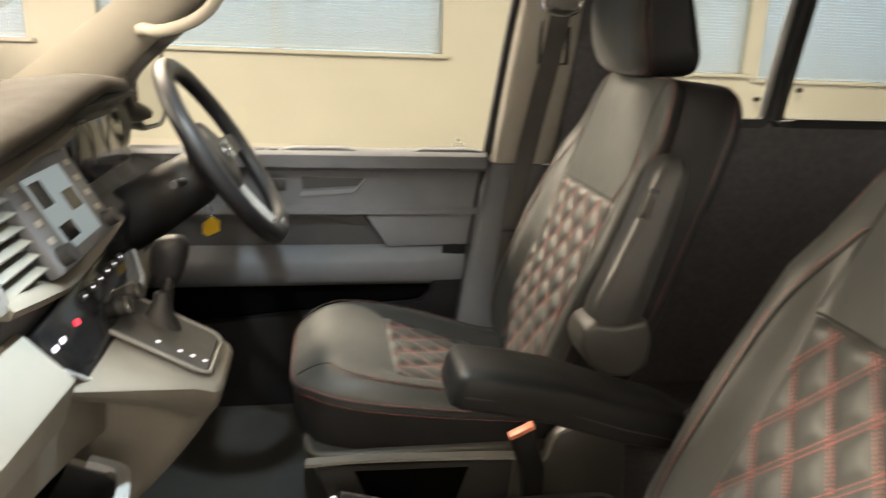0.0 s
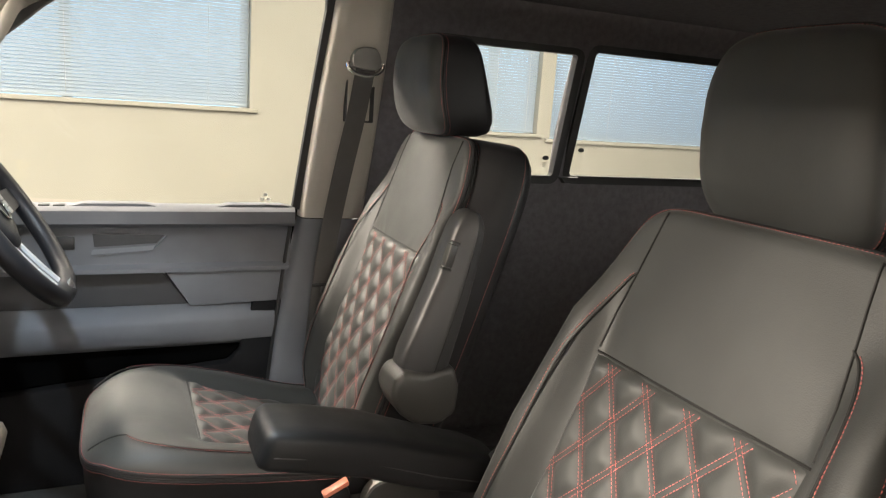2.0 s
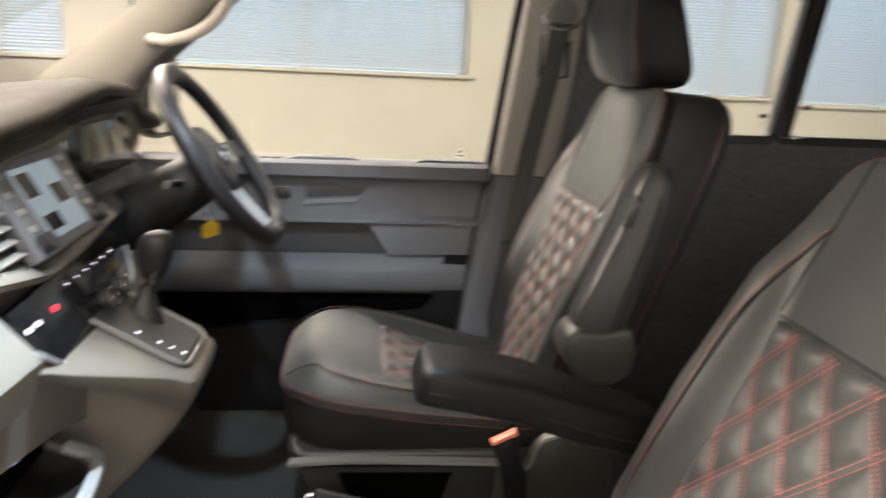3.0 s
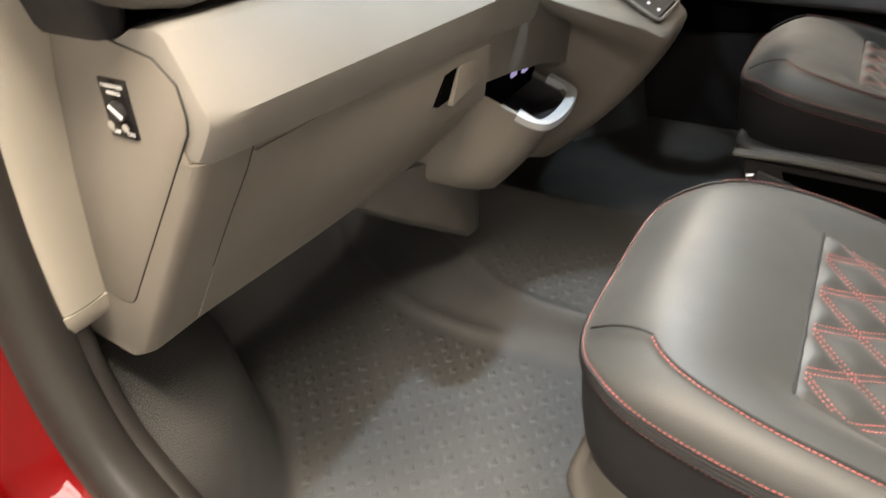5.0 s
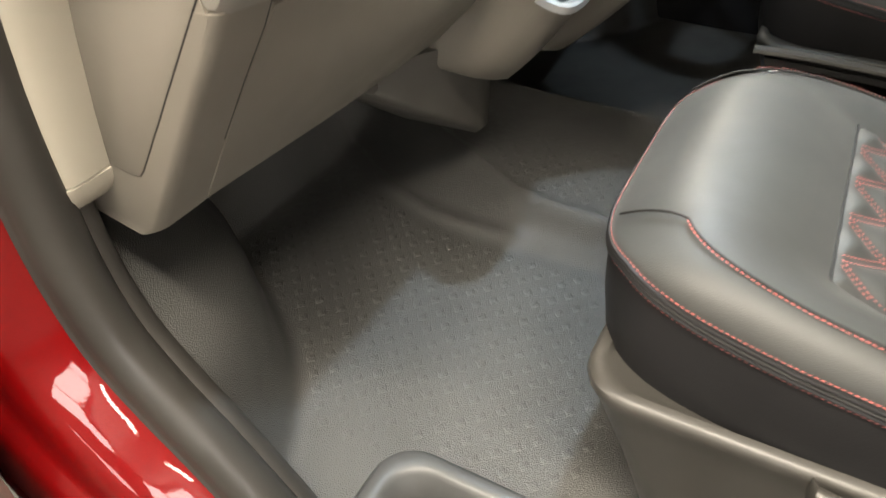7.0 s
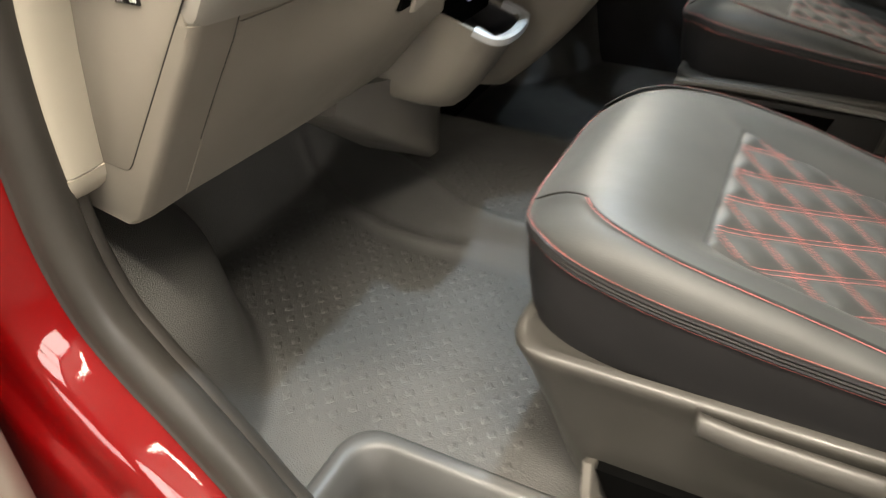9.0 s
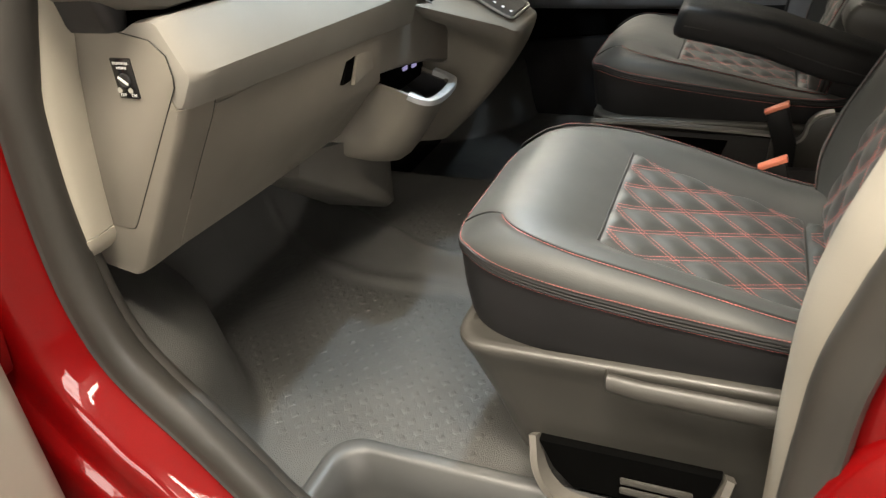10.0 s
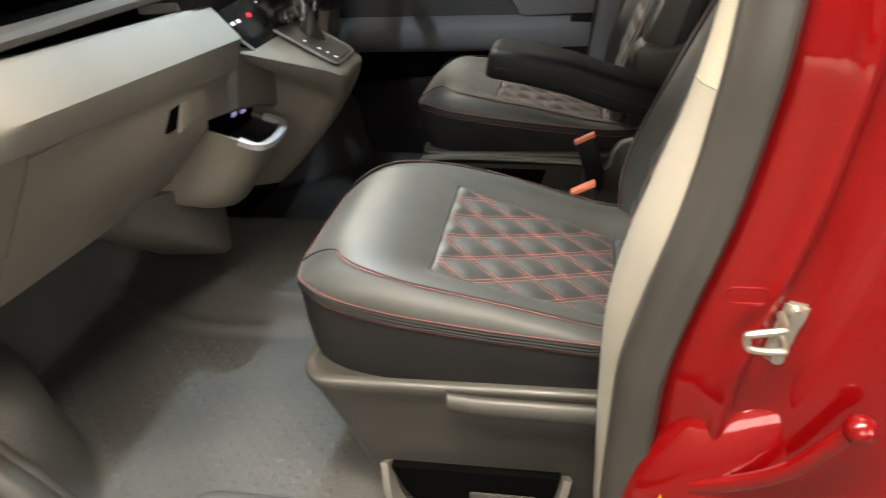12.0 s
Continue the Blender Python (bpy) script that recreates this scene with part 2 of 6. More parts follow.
def prism(outline, axis, a0, a1, bevel=0.004, seg=2, bm=None):
    """An outline in the two other axes (in x, y, z order), drawn out along one axis."""
    own = bm or bmesh.new()

    def at(p, v):
        q = list(p)
        q.insert("xyz".index(axis), v)
        return q

    lo = [own.verts.new(at(p, a0)) for p in outline]
    hi = [own.verts.new(at(p, a1)) for p in outline]
    faces = [own.faces.new(lo[::-1]), own.faces.new(hi)]
    n = len(outline)
    for i in range(n):
        faces.append(own.faces.new((lo[i], lo[(i + 1) % n], hi[(i + 1) % n], hi[i])))
    if bevel:
        bmesh.ops.recalc_face_normals(own, faces=faces)
        edges = list({e for f in faces for e in f.edges})
        bmesh.ops.bevel(own, geom=edges, offset=bevel, segments=seg, profile=0.5, affect="EDGES")
    return own


def smooth_path(points, per=6):
    """A Catmull-Rom curve through the points."""
    p = [Vector(q) for q in points]
    p = [2 * p[0] - p[1]] + p + [2 * p[-1] - p[-2]]
    out = []
    for i in range(1, len(p) - 2):
        a, b, c, d = p[i - 1], p[i], p[i + 1], p[i + 2]
        for k in range(per):
            t = k / per
            out.append(0.5 * (2 * b + (c - a) * t + (2 * a - 5 * b + 4 * c - d) * t * t + (3 * b - a - 3 * c + d) * t ** 3))
    out.append(p[-2])
    return out


def sweep(points, profile, ref=(0, 0, 1), bm=None, loop=False, scales=None):
    """Draws a closed profile of (side, up) along points; up stays near ref."""
    pts = [Vector(p) for p in points]
    n = len(pts)
    ref = Vector(ref)
    rings = []
    for i, p in enumerate(pts):
        a = pts[(i - 1) % n] if (loop or i) else p
        b = pts[(i + 1) % n] if (loop or i < n - 1) else p
        t = (b - a).normalized()
        side = t.cross(ref).normalized()
        up = side.cross(t)
        k = scales[i] if scales else 1.0
        rings.append([p + side * u * k + up * v * k for u, v in profile])
    if loop:
        rings.append(rings[0])
        own = bm or bmesh.new()
        vs = [[own.verts.new(q) for q in r] for r in rings[:-1]]
        m = len(profile)
        for i in range(n):
            for j in range(m):
                own.faces.new((vs[i][j], vs[i][(j + 1) % m], vs[(i + 1) % n][(j + 1) % m], vs[(i + 1) % n][j]))
        return own
    return loft(rings, True, bm)


def oval(a, b=None, n=10):
    b = a if b is None else b
    return [(a * math.cos(2 * math.pi * i / n), b * math.sin(2 * math.pi * i / n)) for i in range(n)]


def tube(points, r, bm=None, n=8, ref=(0, 0, 1), loop=False):
    return sweep(points, oval(r, r, n), ref, bm, loop)


def stitches(bm, points, normals, length=0.0034, gap=0.0013, w=0.0007, h=0.0007):
    """Small thread bars along a line that lies on a surface."""
    pts = [Vector(p) for p in points]
    nrm = [Vector(n) for n in normals]
    run = [0.0]
    for a, b in zip(pts, pts[1:]):
        run.append(run[-1] + (b - a).length)
    s = 0.0

    def at(d):
        k = max(j for j in range(len(run)) if run[j] <= d + 1e-9)
        k = min(k, len(pts) - 2)
        f = (d - run[k]) / max(1e-9, run[k + 1] - run[k])
        return pts[k].lerp(pts[k + 1], f), nrm[k].lerp(nrm[k + 1], f).normalized()

    while s + length < run[-1]:
        (a, na), b = at(s), at(s + length)[0]
        t = (b - a).normalized()
        side = t.cross(na).normalized() * w / 2
        mid = (a + b) / 2 + na * h
        v = [bm.verts.new(q) for q in (a + side, a - side, b - side, b + side, mid + side, mid - side)]
        for f in ((0, 1, 5, 4), (4, 5, 2, 3), (0, 4, 3), (1, 2, 5)):
            bm.faces.new([v[k] for k in f])
        s += length + gap
    return bm


def smoothstep(a, b, x):
    t = min(1.0, max(0.0, (x - a) / (b - a)))
    return t * t * (3 - 2 * t)


def linear1(table, x):
    if x <= table[0][0]:
        return table[0][1]
    for (a, u), (b, v) in zip(table, table[1:]):
        if x <= b:
            return u + (v - u) * (x - a) / (b - a)
    return table[-1][1]

# ---- the cab shell ----
FZ = -0.02  # cab floor
ARCH = (-0.95, -0.95, 0.472)
WELL = (-0.405, 0.16, -0.86, -0.688)


HUMP_LOW = [(-1.15, 0.0), (-0.85, -0.115), (-0.74, -0.185), (-0.62, -0.226), (-0.52, -0.235), (-0.40, -0.228), (0.4, -0.228)]
HUMP_TOP = [(-1.15, 0.02), (-0.80, -0.005), (-0.65, -0.076), (-0.57, -0.118), (-0.49, -0.166), (-0.41, -0.186), (0.4, -0.195)]


def floor_height(x, y):
    # raised middle of the floor
    lo, hi = linear1(HUMP_LOW, x), linear1(HUMP_TOP, x)
    z = 0.062 * smoothstep(lo - 0.008, hi + 0.008, y) if y < 0.03 else 0.062 * smoothstep(0.25, 0.19, y)
    if y < 0.03:
        z += 0.012 * math.exp(-((y - lo) / 0.014) ** 2) + 0.008 * math.exp(-((y - hi) / 0.012) ** 2)
    # toe board
    z += 0.62 * smoothstep(-0.86, -1.12, x)
    # wheel arches
    for side in (-1, 1):
        r = math.hypot(x - ARCH[0], y - side * -ARCH[1] * -1 if side > 0 else y - ARCH[1])
        if side > 0:
            r = math.hypot(x - ARCH[0], y + ARCH[1])
        if r < ARCH[2]:
            z = max(z, 0.9 * math.sqrt(ARCH[2] ** 2 - r * r) * smoothstep(ARCH[2], ARCH[2] - 0.05, r))
    return FZ + z


def make_floor():
    bm = bmesh.new()
    xs = [-1.15 + 0.0087 * i for i in range(174)]
    ys = [-0.86 + 0.0087 * i for i in range(200)]
    grid = {}
    for i, x in enumerate(xs):
        for j, y in enumerate(ys):
            grid[i, j] = bm.verts.new((x, y, floor_height(x, y)))
    for i in range(len(xs) - 1):
        for j in range(len(ys) - 1):
            cx, cy = xs[i] + 0.0043, ys[j] + 0.0043
            if WELL[0] < cx < WELL[1] and cy < WELL[3]:
                continue
            bm.faces.new((grid[i, j], grid[i + 1, j], grid[i + 1, j + 1], grid[i, j + 1]))
    rim = [e for e in bm.edges if len(e.link_faces) == 1]
    low = bmesh.ops.extrude_edge_only(bm, edges=rim)
    for v in [g for g in low["geom"] if isinstance(g, bmesh.types.BMVert)]:
        v.co.z -= 0.012
    floor = part("floor", bm, FLOOR_MAT, None, "", 60)
    tagged(floor, "dark grey pebbled rubber cab floor mat with small square studs", "floor", "", "structure")
    # rows of small raised studs
    bm = bmesh.new()
    for a in range(0, 40):
        for b in range(0, 60):
            x = -0.90 + 0.020 * a
            y = -0.80 + 0.042 * b + 0.021 * (a % 2)
            if not (-0.86 < x < -0.19 and -0.70 < y < 0.02):
                continue
            h0 = floor_height(x, y)
            flat = abs(floor_height(x + 0.012, y) - h0) + abs(floor_height(x, y + 0.012) - h0) + abs(floor_height(x - 0.012, y) - h0)
            if flat > 0.002 or (WELL[0] - 0.03 < x and y < WELL[3] + 0.03):
                continue
            r, q = 0.0086, 0.0070
            base = [Vector((x + r * math.cos(t), y + r * math.sin(t) * 1.15, h0)) for t in (0, math.pi / 2, math.pi, 1.5 * math.pi)]
            top = [Vector((x + q * math.cos(t), y + q * math.sin(t) * 1.15, h0 + 0.0007)) for t in (0, math.pi / 2, math.pi, 1.5 * math.pi)]
            lo = [bm.verts.new(p) for p in base]
            hi = [bm.verts.new(p) for p in top]
            bm.faces.new(hi)
            for k in range(4):
                bm.faces.new((lo[k], lo[(k + 1) % 4], hi[(k + 1) % 4], hi[k]))
    studs = part("studs", bm, FLOOR_MAT, floor, "small raised square studs")
    studs["kind"] = "stuff"
    return floor


make_floor()


def make_footwell_shade():
    """Near-black sheet that paints the shade over the driver side of the floor and up the toe board."""
    rows = []
    for i in range(20):
        x = -1.14 + 0.022 * i
        rows.append([(x, y, floor_height(x, y) + 0.006) for y in [0.24 + 0.02 * j for j in range(29)]])
    bm = loft(rows, False, None, False)
    ob = part("footwell_shade", bm, FOOT_SHADE, None, "", 60)
    return tagged(ob, "near-black sheet painting the shade of the driver footwell under the pedals", "carpet", "", "structure")


make_footwell_shade()


def rounded(x0, x1, y0, y1, r, n=6):
    """A rounded rectangle in plan."""
    out = []
    for cx, cy, a0 in ((x1 - r, y1 - r, 0), (x0 + r, y1 - r, 90), (x0 + r, y0 + r, 180), (x1 - r, y0 + r, 270)):
        for i in range(n + 1):
            a = radians(a0 + 90 * i / n)
            out.append((cx + r * math.cos(a), cy + r * math.sin(a)))
    return out


def make_step():
    """The entry step: a moulded tray with a raised rounded rim."""
    x0, x1, y0, y1 = WELL[0] - 0.004, WELL[1], -0.90, WELL[3] + 0.004
    rings = []
    for inset, z in ((-0.012, FZ - 0.01), (-0.012, FZ + 0.004), (-0.004, FZ + 0.011), (0.010, FZ + 0.011), (0.018, FZ + 0.004), (0.028, FZ - 0.05), (0.045, FZ - 0.19), (0.06, FZ - 0.205)):
        rings.append([(x, y, z) for x, y in rounded(x0 + inset, x1 - inset, y0 + inset, y1 - inset, 0.05 - inset * 0.4)])
    bm = loft(rings, False)
    top = list(bm.verts)[-len(rings[0]):]
    bm.faces.new(top)
    ob = part("door_step", bm, STEP, None, "", 50)
    return tagged(ob, "moulded grey plastic entry step well with a raised rounded rim", "step", "", "structure")


make_step()

# line of the passenger door opening, from the windscreen pillar down, along the sill and up the middle pillar
APERTURE = [(-0.20, -0.79, 1.17), (-0.36, -0.83, 0.98), (-0.525, -0.86, 0.79), (-0.592, -0.87, 0.64), (-0.612, -0.87, 0.55), (-0.621, -0.87, 0.44), (-0.618, -0.87, 0.345),
            (-0.596, -0.87, 0.265), (-0.553, -0.87, 0.205), (-0.505, -0.87, 0.155), (-0.445, -0.87, 0.085), (-0.39, -0.87, 0.02), (-0.31, -0.87, -0.035), (-0.15, -0.87, -0.045),
            (0.10, -0.87, -0.04), (0.175, -0.865, 0.01), (0.212, -0.855, 0.12), (0.222, -0.850, 0.30), (0.228, -0.848, 0.40), (0.247, -0.845, 0.48), (0.270, -0.842, 0.56),
            (0.286, -0.838, 0.64), (0.297, -0.835, 0.73), (0.315, -0.81, 0.95), (0.325, -0.78, 1.17)]
RING = smooth_path(APERTURE, 6)


def outward(i):
    a, b = RING[max(0, i - 1)], RING[min(len(RING) - 1, i + 1)]
    t = (b - a).normalized()
    # away from the opening, within the side of the van
    o = Vector((-t.z, 0, t.x)) * -1
    if RING[i].x > 0.15 and RING[i].z > 0.0:
        return Vector((1, 0, 0))
    return Vector((o.x, 0, o.z)).normalized() * (1 if (o.x * (RING[i].x + 0.15) + o.z * (RING[i].z - 0.55)) > 0 else -1)


def strip(section, name, mat, label, category, lo=0, hi=None, kind="structure", sharp=38):
    """A band along the door opening; section: (outward, y) pairs."""
    hi = hi or len(RING)
    rings = []
    for i in range(lo, hi):
        o = outward(i)
        rings.append([RING[i] + o * u + Vector((0, v, 0)) for u, v in section])
    bm = loft(rings, False, None, False)
    ob = part(name, bm, mat, None, "", sharp)
    return tagged(ob, label, category, "", kind)


strip([(0.004, 0.032), (-0.008, 0.027), (-0.0165, 0.020), (-0.0215, 0.010), (-0.0225, 0.0), (-0.0205, -0.008), (-0.0155, -0.0145), (-0.008, -0.0195), (0.002, -0.0225), (0.010, -0.0225), (0.012, -0.0235), (0.015, -0.0255), (0.020, -0.021), (0.024, -0.008), (0.026, 0.02)],
      "door_seal", RUBBER, "dark grey rubber door seal running round the passenger door opening", "seal", kind="structure", sharp=60)
strip([(0.004, 0.018), (-0.006, 0.022), (-0.009, 0.030), (-0.006, 0.040), (0.006, 0.05)], "sill_edge_trim", RUBBER, "black edge trim between door seal and cab floor", "trim", int(len(RING) * 0.20), int(len(RING) * 0.66), sharp=60)
HALF = int(len(RING) * 0.62)
FRONT_JAMB = strip([(0.018, 0.03), (0.019, -0.012), (0.022, -0.024), (0.0285, -0.037), (0.035, -0.050), (0.0415, -0.0625), (0.049, -0.072), (0.058, -0.077), (0.073, -0.080), (0.090, -0.082), (0.097, -0.086), (0.102, -0.094), (0.112, -0.099), (0.13, -0.101), (0.19, -0.103), (0.40, -0.09)],
      "body_front_jamb", RED, "glossy red painted front door jamb and sill of the van", "van body", 0, HALF, sharp=50)
strip([(0.018, 0.03), (0.019, -0.006), (0.026, -0.012), (0.048, -0.026), (0.058, -0.034), (0.063, -0.042), (0.068, -0.047), (0.074, -0.046), (0.079, -0.039), (0.100, -0.040), (0.118, -0.043), (0.124, -0.050), (0.132, -0.056), (0.17, -0.060), (0.235, -0.066), (0.45, -0.08)],
      "body_pillar_jamb", RED, "glossy red painted middle pillar of the van beside the door opening", "van body", HALF - 1, None, sharp=50)

# lower wheel-arch swelling of the pillar under the latch
bm = bmesh.new()
bmesh.ops.create_uvsphere(bm, u_segments=32, v_segments=20, radius=1.0, matrix=pose(0.318, -0.868, 0.262, 0, 22, 0) @ Matrix.Diagonal((0.095, 0.046, 0.155, 1)))
tagged(part("body_arch_swelling", bm, RED), "rounded red bodywork swelling at the foot of the pillar", "van body", "", "structure")


def make_latch():
    t = thing("door_striker", "zinc-plated door striker loop bolted to the red pillar", "door striker")
    m = Matrix.Translation((0.332, -0.885, 0.488))
    bm = bmesh.new()
    bmesh.ops.create_cube(bm, size=1, matrix=m @ pose(0.006, 0, -0.016, 0, 12, 0) @ Matrix.Diagonal((0.021, 0.007, 0.062, 1)))
    bmesh.ops.bevel(bm, geom=bm.edges[:], offset=0.003, segments=2, affect="EDGES")
    part("base_plate", bm, STEEL, t)
    loop = [(0.005, -0.002, 0.014), (0.003, -0.028, 0.014), (-0.004, -0.032, 0.013), (-0.030, -0.032, 0.008), (-0.036, -0.031, 0.004), (-0.034, -0.031, -0.008), (-0.028, -0.032, -0.013), (0.0, -0.030, -0.016), (0.008, -0.026, -0.016), (0.010, -0.002, -0.016)]
    bm = tube([m @ Vector((p[0] * 0.74 - 0.005, p[1] * 0.85, p[2] * 0.74 - 0.007)) for p in smooth_path(loop, 3)], 0.0035, None, 8, (0.1, 0.9, 0.3))
    part("loop", bm, STEEL, t)
    for dz in (0.006, -0.038):
        bm = bmesh.new()
        bmesh.ops.create_cone(bm, cap_ends=True, segments=12, radius1=0.0075, radius2=0.0055, depth=0.006, matrix=m @ pose(0.009 + dz * 0.2, -0.006, dz, 90, 0, 0))
        part("bolt", bm, STEEL, t)
    # blanked slot above the striker
    t2 = thing("pillar_slot_rim", "small rounded slot pressed in the red pillar", "pressed slot")
    loop = [(x, -0.893, z) for x, z in rounded(0.285, 0.315, 0.504, 0.519, 0.004, 4)]
    part("rim", tube(loop, 0.0014, None, 6, (0, 1, 0), True), RED, t2)
    t3 = thing("body_bump_stop", "small round red bump stop on the pillar", "bump stop")
    bm = bmesh.new()
    bmesh.ops.create_uvsphere(bm, u_segments=16, v_segments=10, radius=0.0135, matrix=pose(0.394, -0.934, 0.413))
    part("knob", bm, RED, t3)


make_latch()
flange = smooth_path([(0.391, -0.930, 0.410), (0.374, -0.929, 0.386), (0.350, -0.924, 0.353), (0.318, -0.914, 0.326), (0.275, -0.900, 0.300)], 5)
tagged(part("body_flange", sweep(flange, oval(0.009, 0.006, 10), (0, 1, 0)), RED), "raised red flange running down from the bump stop", "van body", "", "structure")


def make_hinge():
    """Lower hinge of the open door, bolted to the front jamb."""
    t = FRONT_JAMB
    part("hinge_plate", prism([(-0.715, 0.262), (-0.676, 0.285), (-0.664, 0.350), (-0.705, 0.352)], "y", -0.985, -0.955, 0.005), RED, t)
    bm = bmesh.new()
    bmesh.ops.create_cone(bm, cap_ends=True, segments=18, radius1=0.011, radius2=0.011, depth=0.085, matrix=pose(-0.712, -0.995, 0.306))
    part("hinge_pin", bm, RED, t)
    for dz in (0.292, 0.328):
        bm = bmesh.new()
        bmesh.ops.create_cone(bm, cap_ends=True, segments=6, radius1=0.008, radius2=0.007, depth=0.007, matrix=pose(-0.683, -0.988, dz, 90, 0, 0))
        part("bolt", bm, RED, t)


make_hinge()
tag = thing("warning_sticker", "yellow triangular sticker on the red pillar", "sticker")
part("label", prism([(0.238, 0.240), (0.262, 0.240), (0.250, 0.292)], "y", -0.9050, -0.9035, 0), YELLOW, tag)


def sheet(rows, name, mat, label="", category="", parent=None, kind="structure", thick=0.0, sharp=50):
    """A skin through rows of points; thick: drawn back along the normals."""
    bm = loft(rows, False, None, False)
    bmesh.ops.recalc_face_normals(bm, faces=bm.faces[:])
    if thick:
        bmesh.ops.solidify(bm, geom=bm.faces[:], thickness=thick)
    ob = part(name, bm, mat, parent, "", sharp)
    if category:
        tagged(ob, label, category, "", kind)
    elif label:
        ob["label"] = label
    return ob


# ---- passenger side trims ----
B_EDGE = smooth_path([(0.199, 0, -0.03), (0.197, 0, 0.175), (0.195, 0, 0.305), (0.198, 0, 0.411), (0.212, 0, 0.49), (0.235, 0, 0.566), (0.262, 0, 0.655), (0.280, 0, 0.75), (0.305, 0, 0.95), (0.32, 0, 1.19)], 5)


def b_rows(lo, hi):
    rows = []
    cut = [p for p in B_EDGE if lo < p.z < hi]
    at = lambda z: Vector((linear1([(q.z, q.x) for q in B_EDGE], z), 0, z))
    for p in ([at(lo)] if lo > 0 else []) + cut + ([at(hi)] if hi < 1.2 else []):
        if lo - 1e-6 <= p.z <= hi + 1e-6:
            lean = -0.11 * smoothstep(0.7, 1.3, p.z)
            rows.append([(p.x + dx, y - lean, p.z) for dx, y in ((0.16, -0.72), (0.03, -0.722), (0.008, -0.733), (0.0, -0.755), (0.003, -0.778), (0.012, -0.800), (0.022, -0.822), (0.036, -0.838), (0.07, -0.84))])
    return rows


sheet(b_rows(-0.1, 0.657), "pillar_lower_trim", LOWER_TRIM, "warm grey plastic lower trim of the passenger side pillar", "pillar trim")
sheet(b_rows(0.6575, 1.3), "pillar_upper_trim", TONED_TRIM, "light plastic upper trim of the passenger side pillar, toned down against strong light", "pillar trim")

# windscreen pillar foot trim beside the dashboard
A_IN = [(-0.606, 0.4215), (-0.601, 0.47), (-0.592, 0.54), (-0.577, 0.621), (-0.555, 0.70), (-0.50, 0.80), (-0.40, 0.93), (-0.25, 1.12)]
rows = []
for i, (x, z) in enumerate(A_IN):
    lean = 0.09 * smoothstep(0.7, 1.2, z)
    rows.append([(x - 0.03, -0.868 + lean, z - 0.01), (x + 0.000, -0.860 + lean, z), (x + 0.006, -0.848 + lean, z), (x + 0.007, -0.83 + lean, z), (x + 0.005, -0.813 + lean, z), (x + 0.002, -0.795 + lean, z), (x - 0.2, -0.785 + lean, z)])
sheet(rows, "pillar_foot_trim", TONED_TRIM, "light plastic trim at the foot of the windscreen pillar, toned down against strong light", "pillar trim")
bm = loft([[(x + dx, y, z) for x, y in rounded(-0.66 + i, -0.6000 - i, -0.860 + i * 1.6, -0.798 - i, 0.012, 5)]
           for z, dx, i in ((0.4205, -0.001, 0.0012), (0.4195, 0.0, 0.0), (0.408, -0.002, 0.0), (0.398, -0.005, 0.002), (0.390, -0.010, 0.005), (0.384, -0.016, 0.009), (0.381, -0.022, 0.014))], True)
tagged(part("pillar_foot_cap", bm, TONED_TRIM), "small beige plastic cap under the pillar trim", "pillar trim", "", "structure")

# ---- driver side: door, pillars, window ----


